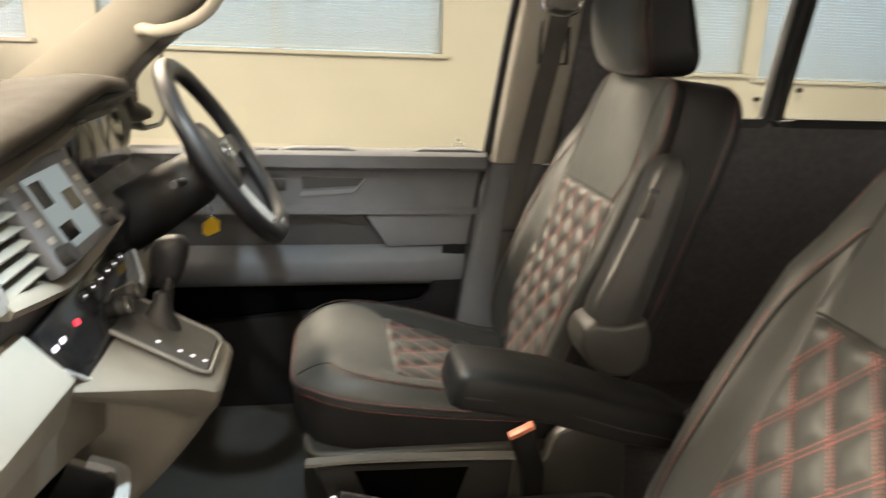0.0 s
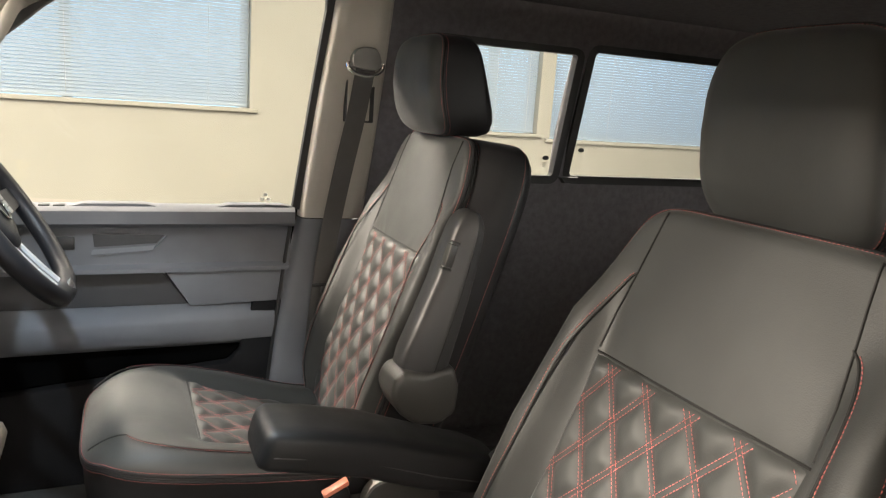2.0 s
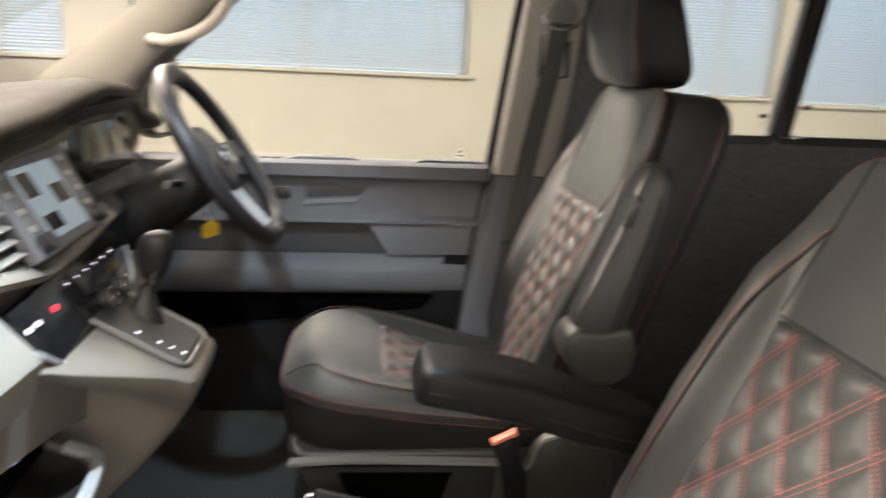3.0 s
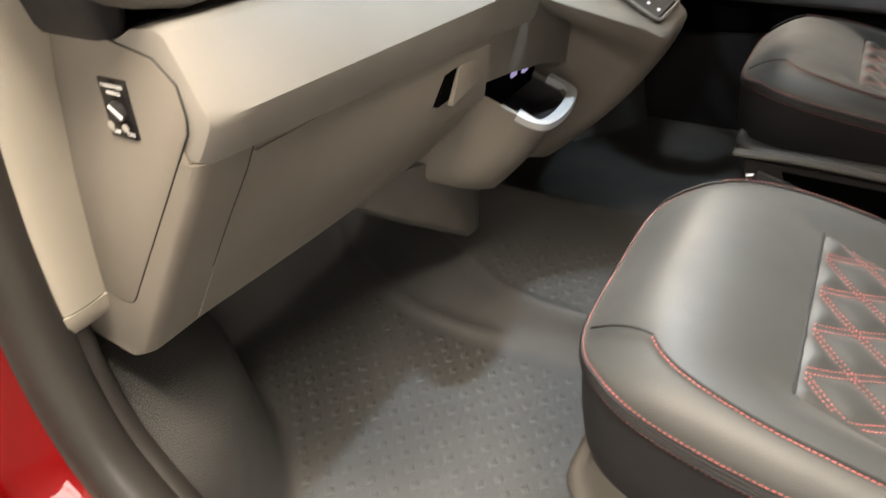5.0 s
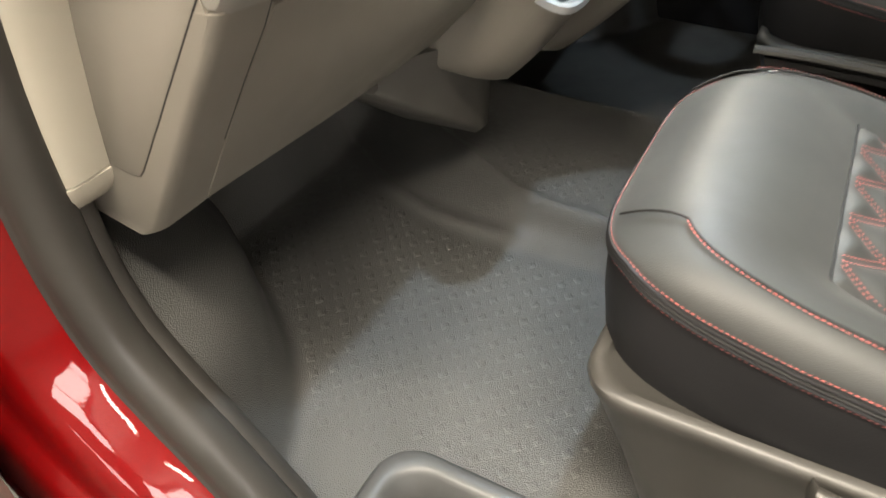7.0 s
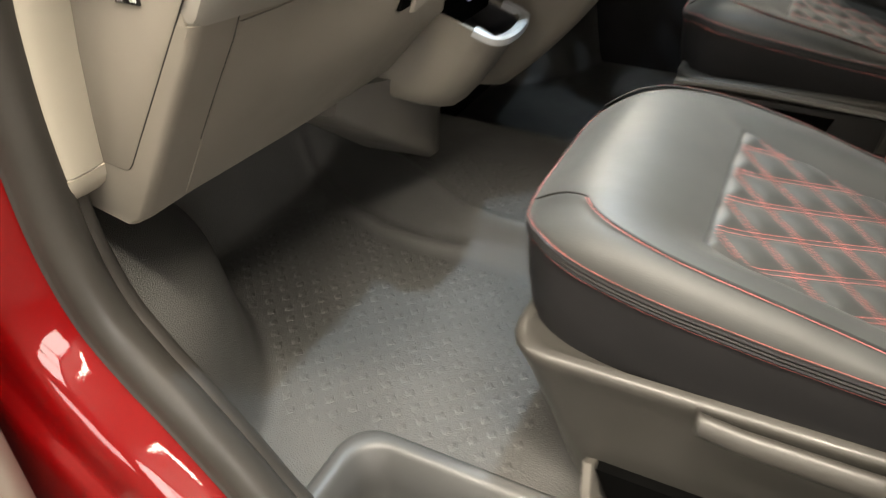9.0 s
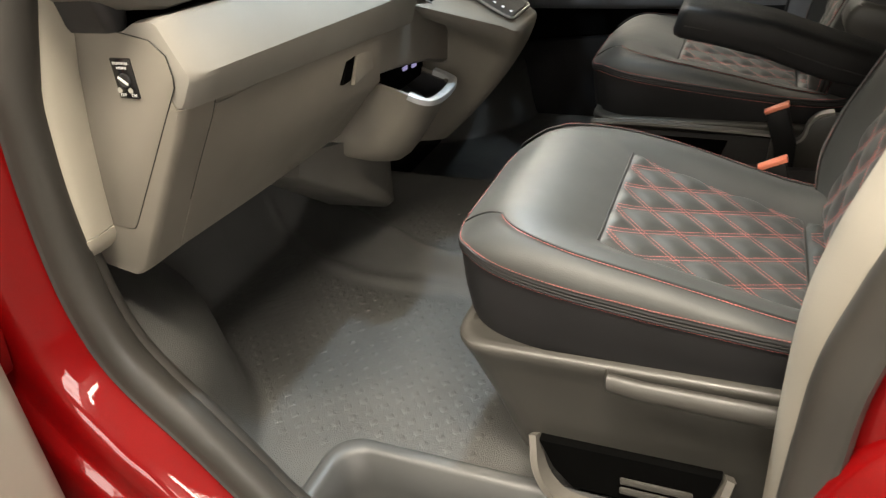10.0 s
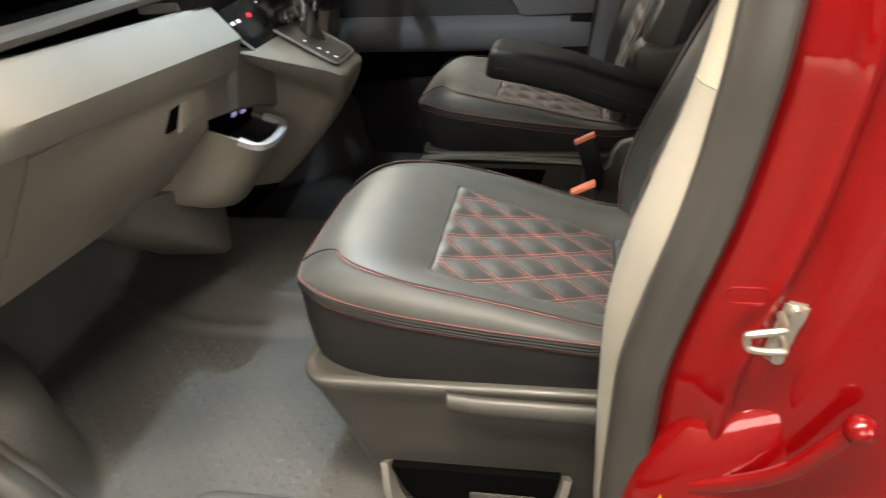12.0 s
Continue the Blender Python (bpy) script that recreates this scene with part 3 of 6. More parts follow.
def make_driver_door():
    d = thing("door_1", "closed slate grey driver door trim with pocket and pull", "door", "", "structure")
    # main panel with a fold below the belt line; profile of (y, z), changing little along the door
    prof = [(0.90, 0.675), (0.815, 0.678), (0.802, 0.670), (0.803, 0.640), (0.815, 0.632), (0.845, 0.628), (0.850, 0.62), (0.853, 0.535), (0.838, 0.525), (0.838, 0.515), (0.872, 0.508)]
    bm = loft([[(x, y, z) for y, z in prof] for x in (-0.95, -0.6, -0.30, 0.0, 0.15, 0.252)], False, None, False)
    part("upper_panel", bm, DOOR, d)
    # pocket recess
    part("pocket_recess", prism([(-0.75, 0.40), (-0.03, 0.40), (0.003, 0.425), (-0.055, 0.507), (-0.75, 0.507)], "y", 0.885, 0.90, 0), DOOR_DARK, d, "dark face of the recessed door pocket")
    bm = sheet([[(-0.055, 0.865, 0.512), (0.004, 0.865, 0.424), (-0.03, 0.865, 0.398), (-0.75, 0.865, 0.38)], [(-0.057, 0.889, 0.508), (0.0, 0.889, 0.425), (-0.03, 0.889, 0.402), (-0.75, 0.889, 0.40)]], "pocket_lip", BLACK, "", "", d)
    # panel behind and round the pocket
    part("rear_panel", prism([(-0.048, 0.51), (0.008, 0.424), (0.25, 0.43), (0.264, 0.53), (0.25, 0.53)], "y", 0.852, 0.88, 0.004), DOOR, d)
    # shelf bar under the pocket
    rows = []
    for x in (-0.80, -0.5, -0.25, -0.05, 0.08, 0.16, 0.215):
        k = smoothstep(0.0, 0.22, x)
        rows.append([(x, 0.875, 0.425 + 0.0 * k), (x, 0.862 - 0.002 * k, 0.424 - 0.006 * k), (x, 0.833 + 0.014 * k, 0.395 + 0.004 * k), (x, 0.829 + 0.016 * k, 0.385), (x, 0.842 + 0.006 * k, 0.335 + 0.0 * k), (x, 0.862, 0.318), (x, 0.885, 0.315)])
    sheet(rows, "shelf_bar", DOOR, "", "", d)
    part("lower_slot", prism([(-0.75, 0.20), (0.10, 0.275), (0.128, 0.30), (0.125, 0.316), (0.09, 0.32), (-0.75, 0.318)], "y", 0.878, 0.90, 0), VOID, d, "lower storage slot, its shade painted near black")
    part("lower_panel", prism([(-0.80, -0.02), (0.19, -0.02), (0.245, 0.43), (0.16, 0.43), (0.13, 0.33), (0.131, 0.298), (0.10, 0.268), (-0.80, 0.192)], "y", 0.850, 0.89, 0.004), FOOT_SHADE, d, "lower door panel, its shade put into a near-black colour")
    # pull recess, a flat dark plate that paints its shade, and switches
    pull = part("door_pull", prism([(-0.205, 0.578), (-0.070, 0.586), (-0.052, 0.606), (-0.208, 0.609)], "y", 0.8485, 0.872, 0.0), DOOR_DARK, d, "flat dark plate painting the shade in the door pull")
    grip = loft([[(-0.212, 0.8475, 0.556), (-0.212, 0.8465, 0.560), (-0.206, 0.856, 0.580), (-0.206, 0.868, 0.580)], [(-0.078, 0.8475, 0.566), (-0.078, 0.8465, 0.570), (-0.070, 0.856, 0.588), (-0.070, 0.868, 0.588)], [(-0.046, 0.8485, 0.603), (-0.046, 0.8475, 0.605), (-0.052, 0.856, 0.607), (-0.052, 0.868, 0.607)]], True)
    part("pull_grip", grip, DOOR, pull)
    part("inner_release", prism([(-0.285, 0.572), (-0.245, 0.572), (-0.245, 0.604), (-0.285, 0.604)], "y", 0.846, 0.86, 0.003), BLACK, d, "black release lever plate")
    for k in range(2):
        part("window_switch", box(-0.315 + 0.03 * k, -0.292 + 0.03 * k, 0.825, 0.845, 0.674, 0.681, 0.002), BLACK, d)
    for k, x in enumerate((-0.26, 0.06)):
        part("ledge_step", prism([(x, 0.676), (x + 0.20, 0.676), (x + 0.165, 0.684), (x + 0.035, 0.684)], "y", 0.828, 0.87, 0.002), DOOR, d)
    return d


make_driver_door()

# driver window: rubber channel, glass, mirror
frame_line = smooth_path([(0.262, 0.845, 0.672), (0.272, 0.825, 0.78), (0.286, 0.785, 0.95), (0.298, 0.742, 1.10), (0.303, 0.728, 1.16), (0.288, 0.715, 1.195), (0.20, 0.708, 1.205), (-0.10, 0.710, 1.195), (-0.25, 0.722, 1.130), (-0.335, 0.735, 1.062), (-0.46, 0.772, 0.955), (-0.565, 0.80, 0.862), (-0.60, 0.82, 0.79), (-0.62, 0.84, 0.70)], 5)
w1 = thing("window_1", "clear driver door window in a black rubber channel", "window", "", "structure")
part("window_channel", sweep(frame_line, [(-0.010, -0.006), (0.010, -0.006), (0.012, 0.006), (0.004, 0.012), (-0.010, 0.010)], (0, 1, 0)), BLACK, w1)
bm = bmesh.new()
vs = [bm.verts.new(p + Vector((0, 0.014, 0))) for p in frame_line]
bm.faces.new(vs)
g = part("pane", bm, GLASS, w1)
facing(g, (0, -1, 0))
# faint etched mark on the glass
mk = thing("glass_mark", "faint etched mark on the driver window glass", "glass mark")
for dx, dz in ((0, 0), (0.016, 0), (0.008, 0.012)):
    part("bar", box(0.172 + dx, 0.182 + dx, 0.846, 0.847, 0.692 + dz, 0.698 + dz, 0), PRINT, mk)

for nm, lo, hi, mat, lab in (("pillar_driver_lower", 0.0, 0.652, DOOR, "grey plastic lower trim of the driver side pillar"), ("pillar_driver_upper", 0.654, 1.26, LIGHT_TRIM, "light grey plastic upper trim of the driver side pillar")):
    tab = [(-0.02, 0.185, 0.345, 0.835), (0.244, 0.202, 0.36, 0.833), (0.40, 0.225, 0.385, 0.828), (0.654, 0.268, 0.430, 0.808), (0.86, 0.284, 0.440, 0.762), (1.04, 0.298, 0.443, 0.715), (1.19, 0.312, 0.445, 0.68), (1.26, 0.315, 0.447, 0.67)]
    rows = []
    zs = [lo] + [z for z in (0.1, 0.244, 0.32, 0.40, 0.52, 0.70, 0.78, 0.86, 0.95, 1.04, 1.12, 1.19) if lo < z < hi] + [hi]
    for z in zs:
        a, b, y = (linear1([(r[0], r[k]) for r in tab], z) for k in (1, 2, 3))
        rows.append([(a, y + 0.05, z), (a + 0.002, y + 0.018, z), (a + 0.012, y + 0.003, z), (a + 0.03, y, z), (b - 0.035, y - 0.006, z), (b - 0.01, y - 0.002, z), (b, y + 0.012, z), (b + 0.003, y + 0.10, z)])
    sheet(rows, nm, mat, lab, "pillar trim")
part_line = tube([(0.253, 0.846, 0.655), (0.236, 0.85, 0.52), (0.215, 0.85, 0.35), (0.19, 0.85, 0.1), (0.18, 0.85, -0.02)], 0.005, None, 6, (0, 1, 0))
tagged(part("door_gap_seal", part_line, BLACK), "black rubber seal in the gap behind the driver door", "seal", "", "structure")


def make_belt():
    b = thing("seat_belt", "black driver seat belt hanging from its pillar guide", "seat belt")
    hexagon = smooth_path([(0.383 + x, 0, 1.046 + z) for x, z in ((-0.033, -0.016), (-0.035, 0.006), (-0.020, 0.027), (0.020, 0.029), (0.036, 0.004), (0.031, -0.018), (0.0, -0.022), (-0.033, -0.016))], 3)[:-1]
    part("guide_cover", loft([[(0.383 + (p.x - 0.383) * k, y, 1.046 + (p.z - 1.046) * k) for p in hexagon] for k, y in ((0.90, 0.722), (1.0, 0.70), (1.0, 0.688), (0.93, 0.682), (0.5, 0.679), (0.05, 0.678))], True, None), GREY_TRIM, b, "grey belt guide cover")
    part("guide_ring", tube([(0.383 + 0.043 * math.cos(a), 0.696, 1.036 + 0.024 * math.sin(a)) for a in [math.radians(165 + 210 * k / 14) for k in range(15)]], 0.0055, None, 8, (0, 1, 0)), CHROME, b, "chrome belt guide ring")
    line = smooth_path([(0.383, 0.692, 1.03), (0.372, 0.715, 0.92), (0.352, 0.742, 0.78), (0.333, 0.762, 0.64), (0.318, 0.772, 0.50), (0.305, 0.775, 0.36), (0.30, 0.775, 0.24)], 5)
    part("webbing", sweep(line, [(-0.0235, -0.0008), (0.0235, -0.0008), (0.0235, 0.0008), (-0.0235, 0.0008)], (0, 1, 0)), WEBBING, b)
    part("height_slot", box(0.346, 0.418, 0.7235, 0.742, 0.902, 1.02, 0.003), BLACK, b, "dark slot of the height adjuster")
    part("slot_plate", box(0.3505, 0.4065, 0.7215, 0.742, 0.9065, 1.02, 0.002), LIGHT_TRIM, b)
    part("latch_tongue", box(0.29, 0.345, 0.757, 0.762, 0.487, 0.497, 0.002), BLACK, b)
    part("stop_button", box(0.312, 0.352, 0.752, 0.768, 0.472, 0.488, 0.003), BLACK, b)


make_belt()

# windscreen pillar of the driver side
lowr = smooth_path([(-0.66, 0.83, 0.78), (-0.575, 0.808, 0.862), (-0.455, 0.77, 0.968), (-0.33, 0.73, 1.075), (-0.22, 0.712, 1.14), (-0.10, 0.70, 1.18)], 4)
uppr = smooth_path([(-0.95, 0.80, 0.74), (-0.80, 0.775, 0.85), (-0.66, 0.75, 0.95), (-0.52, 0.715, 1.05), (-0.40, 0.69, 1.13), (-0.30, 0.67, 1.19)], 4)
rows = []
for a, b in zip(lowr, uppr):
    m = a.lerp(b, 0.5) + Vector((0.0, -0.018, 0))
    rows.append([a + Vector((0, 0.04, 0)), a, a.lerp(m, 0.5) + Vector((0, -0.007, 0)), m, m.lerp(b, 0.5) + Vector((0, -0.004, 0)), b, b + Vector((0, 0.05, 0.01))])
sheet(rows, "windscreen_pillar", LIGHT_TRIM, "light beige trim of the driver side windscreen pillar", "pillar trim")
# the same pillar on the passenger side
rows2 = [[Vector((p.x, -p.y, p.z)) for p in r] for r in rows]
sheet(rows2, "windscreen_pillar_passenger", LIGHT_TRIM, "light beige trim of the passenger side windscreen pillar", "pillar trim")

gh = thing("grab_handle", "light grey plastic grab handle on the windscreen pillar", "grab handle")
line = smooth_path([(-0.318, 0.722, 1.10), (-0.330, 0.69, 1.085), (-0.352, 0.678, 1.04), (-0.385, 0.676, 0.992), (-0.43, 0.682, 0.962), (-0.49, 0.70, 0.945), (-0.525, 0.722, 0.948), (-0.545, 0.752, 0.945)], 5)
part("grip", sweep(line, oval(0.013, 0.010, 12), (0, 1, 0)), LIGHT_TRIM, gh)

# roof linings
def slab(name, x0, x1, y0, y1, z0, z1, mat, label, category="lining", bevel=0.006):
    return tagged(part(name, box(x0, x1, y0, y1, z0, z1, bevel), mat), label, category, "", "structure")


slab("ceiling", -0.42, 0.44, -0.75, 0.75, 1.205, 1.25, LIGHT_TRIM, "light grey cab roof lining", "ceiling")
slab("ceiling_rear", 0.443, 3.0, -0.75, 0.75, 1.235, 1.28, CARPET, "black carpeted load area roof lining", "ceiling")
slab("floor_rear", 0.37, 3.0, -0.86, 0.86, -0.08, 0.0, CARPET, "black covered load area floor", "floor")
slab("wall_rear", 3.0, 3.05, -0.9, 0.9, -0.1, 1.3, CARPET, "black lined tailgate", "wall")
slab("toe_board", -1.20, -1.14, -0.9, 0.9, -0.1, 0.70, VOID, "bulkhead under the dashboard, its shade put into a near-black colour", "wall")
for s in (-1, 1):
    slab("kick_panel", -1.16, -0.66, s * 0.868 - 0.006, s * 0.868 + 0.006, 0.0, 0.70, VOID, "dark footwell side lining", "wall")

# Added slab, unseen, that blocks a light leak under the driver door.
slab("light_leak_block", -1.15, 0.44, 0.908, 0.94, -0.12, 0.665, VOID, "unseen dark slab added to stop light leaking in behind the driver door trim", "wall")

# carpeted side panel with two framed side windows


def side_y(z):
    return 0.885 - 0.11 * smoothstep(0.75, 1.35, z)


def make_side_wall(name, label, side, x0, holes):
    bm = bmesh.new()
    xs = sorted({x0, 3.0, *[v for h in holes for v in h]})
    zs = [-0.05, 0.4, 0.7, 0.764, 0.9, 1.0, 1.135, 1.26]
    vs = [[bm.verts.new((x, side * (side_y(z) - 0.012), z)) for z in zs] for x in xs]
    for i in range(len(xs) - 1):
        for j in range(len(zs) - 1):
            if any(h[0] < (xs[i] + xs[i + 1]) / 2 < h[1] for h in holes) and 0.763 < zs[j] < 1.13:
                continue
            bm.faces.new((vs[i][j], vs[i + 1][j], vs[i + 1][j + 1], vs[i][j + 1]))
    bmesh.ops.recalc_face_normals(bm, faces=bm.faces[:])
    bmesh.ops.solidify(bm, geom=bm.faces[:], thickness=-0.035)
    tagged(part(name, bm, CARPET), label, "wall", "", "structure")


make_side_wall("wall_driver_side", "black carpeted driver side panel with window openings", 1, 0.435, [(0.61, 1.040), (1.086, 2.49)])
# The opening here is added, unseen, to brighten the load area.
make_side_wall("wall_sliding_door", "unseen black carpeted sliding door side, opening added to let light in", -1, 0.42, [(0.66, 1.80)])


def make_side_window(name, x0, x1, z0, z1, side=1):
    w = thing(name, "sliding side window in a black frame with a printed mark", "window", "", "structure")
    rim = [(x, side * (side_y(z) - 0.004), z) for x, z in rounded(x0, x1, z0, z1, 0.022, 5)]
    part("window_frame", sweep(rim, [(-0.014, -0.010), (0.010, -0.010), (0.010, 0.012), (-0.014, 0.012)], (0, 1, 0), None, True), BLACK, w)
    bm = bmesh.new()
    bm.faces.new([bm.verts.new((x, y + side * 0.012, z)) for x, y, z in rim])
    p = part("pane", bm, GLASS, w, "", 0)
    facing(p, (0, -side, 0))
    return w


# Unseen window added over that opening; light enters the load area through it.
make_side_window("window_11", 0.655, 1.805, 0.762, 1.137, -1)
make_side_window("window_2", 0.60, 1.044, 0.762, 1.130)
make_side_window("window_3", 1.082, 2.50, 0.764, 1.142)
tagged(part("window_latch_block", loft([[(1.085 + dx, 0.868, z) for dx, z in ((-0.035, 0.772), (0.035, 0.772), (0.018, 0.752), (-0.018, 0.752))], [(1.085 + dx * 0.9, 0.852, z) for dx, z in ((-0.035, 0.77), (0.035, 0.77), (0.018, 0.754), (-0.018, 0.754))]]), BLACK), "small black catch under the window divider", "window catch")
for x0, z0 in ((1.005, 0.820), (1.127, 0.847)):
    s = thing("window_print", "small dark printed maker mark on the window glass", "glass mark")
    bm = bmesh.new()
    bmesh.ops.create_cone(bm, cap_ends=True, segments=20, radius1=0.011, radius2=0.011, depth=0.001, matrix=pose(x0, 0.872, z0 + 0.005, 90, 0, 0) @ Matrix.Diagonal((1, 0.62, 1, 1)))
    part("roundel", bm, BLACK, s)
    for k in range(3):
        part("text_bar", box(x0 - 0.011, x0 + 0.010 - 0.003 * k, 0.873, 0.874, z0 - 0.011 - 0.006 * k, z0 - 0.0085 - 0.006 * k, 0), PRINT_DIM, s)

# driver side door mirror, outside
dm = thing("door_mirror", "black housed driver door mirror outside the window", "door mirror")
m = pose(-0.60, 1.04, 0.815, 0, 0, -12)
bm = loft([[m @ Vector((d, y * k, z * k)) for y, z in rounded(-0.085, 0.085, -0.12, 0.12, 0.05, 5)] for d, k in ((-0.10, 0.3), (-0.08, 0.75), (-0.03, 0.97), (0.0, 1.0), (0.012, 0.97), (0.004, 0.90))], True)
part("housing", bm, BLACK, dm)
bm = bmesh.new()
bm.faces.new([bm.verts.new(m @ Vector((0.0085, y, z))) for y, z in rounded(-0.072, 0.072, -0.105, 0.105, 0.045, 5)])
part("mirror_glass", bm, MIRROR, dm)
part("foot", box(-0.64, -0.58, 0.88, 0.97, 0.73, 0.76, 0.01), BLACK, dm)

# windscreen
ws = thing("windscreen", "clear raked windscreen", "window", "", "structure")
bm = bmesh.new()
bm.faces.new([bm.verts.new(p) for p in ((-1.30, -0.80, 0.70), (-1.30, 0.80, 0.70), (-0.38, 0.70, 1.225), (-0.38, -0.70, 1.225))])
p = part("pane", bm, GLASS, ws)
facing(p, (1, 0, -1))

# roof lamp
rl = thing("cab_roof_lamp", "white lit cab roof lamp", "roof lamp")
part("housing", box(-0.385, -0.215, -0.06, 0.06, 1.198, 1.206, 0.003), LIGHT_TRIM, rl)

# ---- seats ----
LONG, WIDE = 0.090, 0.069  # diagonals of the quilted diamonds
CUSH_MID = [(-0.235, 0.352), (-0.20, 0.374), (-0.16, 0.387), (-0.11, 0.388), (-0.065, 0.373), (-0.03, 0.350), (0.0, 0.335), (0.09, 0.304), (0.25, 0.254), (0.36, 0.24)]
CUSH_SIDE = [(-0.225, 0.364), (-0.15, 0.385), (0.05, 0.354), (0.20, 0.318), (0.36, 0.296)]
PIPE = [(-0.23, 0.352), (-0.05, 0.332), (0.06, 0.318), (0.20, 0.304), (0.36, 0.292)]
CX0, CX1, CHW = -0.226, 0.345, 0.248


def inner_drop(x, y):
    """The bolster on the far side of the cushion falls away towards the back."""
    return (0.006 + 0.020 * smoothstep(-0.10, 0.26, x)) * smoothstep(0.12, 0.20, y)


def pipe_z(x, y):
    """Height of the piping; it dips along the front."""
    return linear1(PIPE, x) - 0.020 * smoothstep(-0.10, -0.21, x) * max(0.0, 1 - (abs(y) / 0.2) ** 4) - inner_drop(x, y) * 1.25


def cush_outline(n=112):
    cx, hx = (CX0 + CX1) / 2, (CX1 - CX0) / 2
    out = []
    for i in range(n):
        a = 2 * math.pi * i / n
        c, s = math.cos(a), math.sin(a)
        e = 2 / (5.2 - 0.8 * smoothstep(0.0, -1.0, c))
        x = cx + hx * math.copysign(abs(c) ** e, c)
        y = CHW * math.copysign(abs(s) ** e, s)
        # the front is a little narrower
        y *= 1 - 0.06 * smoothstep(0.0, -0.22, x)
        out.append((x, y))
    return out


def soft1(table, x, reach=0.032):
    """A table read through a soft window, for a section without kinks."""
    total = weight = 0.0
    for i in range(-4, 5):
        w = 1 - abs(i) / 5
        total += w * linear1(table, x + reach * i / 4)
        weight += w
    return total / weight


def cush_top(x, y):
    a, b = soft1(CUSH_MID, x), soft1(CUSH_SIDE, x)
    return a + (b - a) * smoothstep(0.135, 0.195, abs(y)) - inner_drop(x, y)


def cush_surface(x, y, k):
    """Height of the cushion; k: 1 at its outline, 0 at its middle."""
    d = (1 - k) * CHW
    r = 0.042 + 0.036 * smoothstep(-0.06, -0.19, x)
    g = math.sqrt(max(0.0, 1 - (1 - min(d / r, 1)) ** 2))
    p = pipe_z(x, y)
    return p + (cush_top(x, y) - p) * g


def normal_of(fn, u, v, e=0.002):
    a = Vector(fn(u + e, v)) - Vector(fn(u - e, v))
    b = Vector(fn(u, v + e)) - Vector(fn(u, v - e))
    return a.cross(b).normalized()


def quilt(u, v):
    """Puff of the quilting: 0 on the stitch lines, 1 in the middle of a diamond."""
    p, q = u / LONG + v / WIDE, u / LONG - v / WIDE
    a, b = abs((p % 1) - 0.5) * 2, abs((q % 1) - 0.5) * 2
    f = [1 - min(1.0, max(0.0, (t - 0.10) / 0.74)) ** 2.6 for t in (a, b)]
    return f[0] * f[1]


def dip(u, v, u0, u1, v0, v1):
    """The shallow bed in the padding under a quilted panel."""
    d = min(u - u0, u1 - u, v - v0, v1 - v)
    return 0.007 * smoothstep(0.0, 0.03, d)


def quilted_panel(fn, u0, u1, v0, v1, up, puff=0.0064, step=0.0045, edge=0.007):
    """A puffed diamond panel laid on the surface fn(u, v), and its red twin stitching."""
    nu, nv = int((u1 - u0) / step), int((v1 - v0) / step)
    bm = bmesh.new()
    vs = []
    for i in range(nu + 1):
        row = []
        for j in range(nv + 1):
            u, v = u0 + (u1 - u0) * i / nu, v0 + (v1 - v0) * j / nv
            d = max(0.0, min(u - u0, u1 - u, v - v0, v1 - v))
            n = normal_of(fn, u, v) * up
            h = -0.003 + 0.006 * min(1, d / edge) ** 0.5 + puff * quilt(u - u0, v - v0 - 0.035) * min(1, d / 0.014)
            row.append(bm.verts.new(Vector(fn(u, v)) + n * h))
        vs.append(row)
    for i in range(nu):
        for j in range(nv):
            bm.faces.new((vs[i][j], vs[i + 1][j], vs[i + 1][j + 1], vs[i][j + 1]))
    st = bmesh.new()
    span = (u1 - u0) / LONG + (v1 - v0) / WIDE + 2
    for sgn in (1, -1):
        for k in range(-int(span), int(span) + 1):
            for off in (-0.0034, 0.0034):
                pts, nrm = [], []
                for i in range(0, 141):
                    u = u0 + 0.004 + (u1 - u0 - 0.008) * i / 140
                    v = v0 + 0.035 + sgn * WIDE * (k - (u - u0) / LONG) + off * 1.25
                    if v0 + 0.004 < v < v1 - 0.004:
                        n = normal_of(fn, u, v) * up
                        pts.append(Vector(fn(u, v)) + n * 0.0036)
                        nrm.append(n)
                if len(pts) > 2:
                    stitches(st, pts, nrm)
    return bm, st


def cush_fn(x, y):
    return (x, y, cush_top(x, y))


# backrest: s up along the back, w across, n out of its face
BACK_FOOT = Vector((0.262, 0, 0.245))
ES, EN = Vector((0, 0, 1)), Vector((-1, 0, 0))


def lean_back(degrees):
    """Sets how far the backrest that is built next leans to the rear."""
    a = radians(degrees)
    ES.xyz = (math.sin(a), 0, math.cos(a))
    EN.xyz = (-math.cos(a), 0, math.sin(a))



def back_point(s, w, n):
    return BACK_FOOT + ES * s + EN * n + Vector((0, w + 0.020, 0))


FACE_HW = [(-0.02, 0.205), (0.05, 0.225), (0.18, 0.240), (0.35, 0.238), (0.48, 0.224), (0.58, 0.207), (0.64, 0.196), (0.70, 0.190)]
REAR_HW = [(-0.02, 0.210), (0.05, 0.236), (0.2, 0.258), (0.5, 0.262), (0.62, 0.258), (0.70, 0.25)]


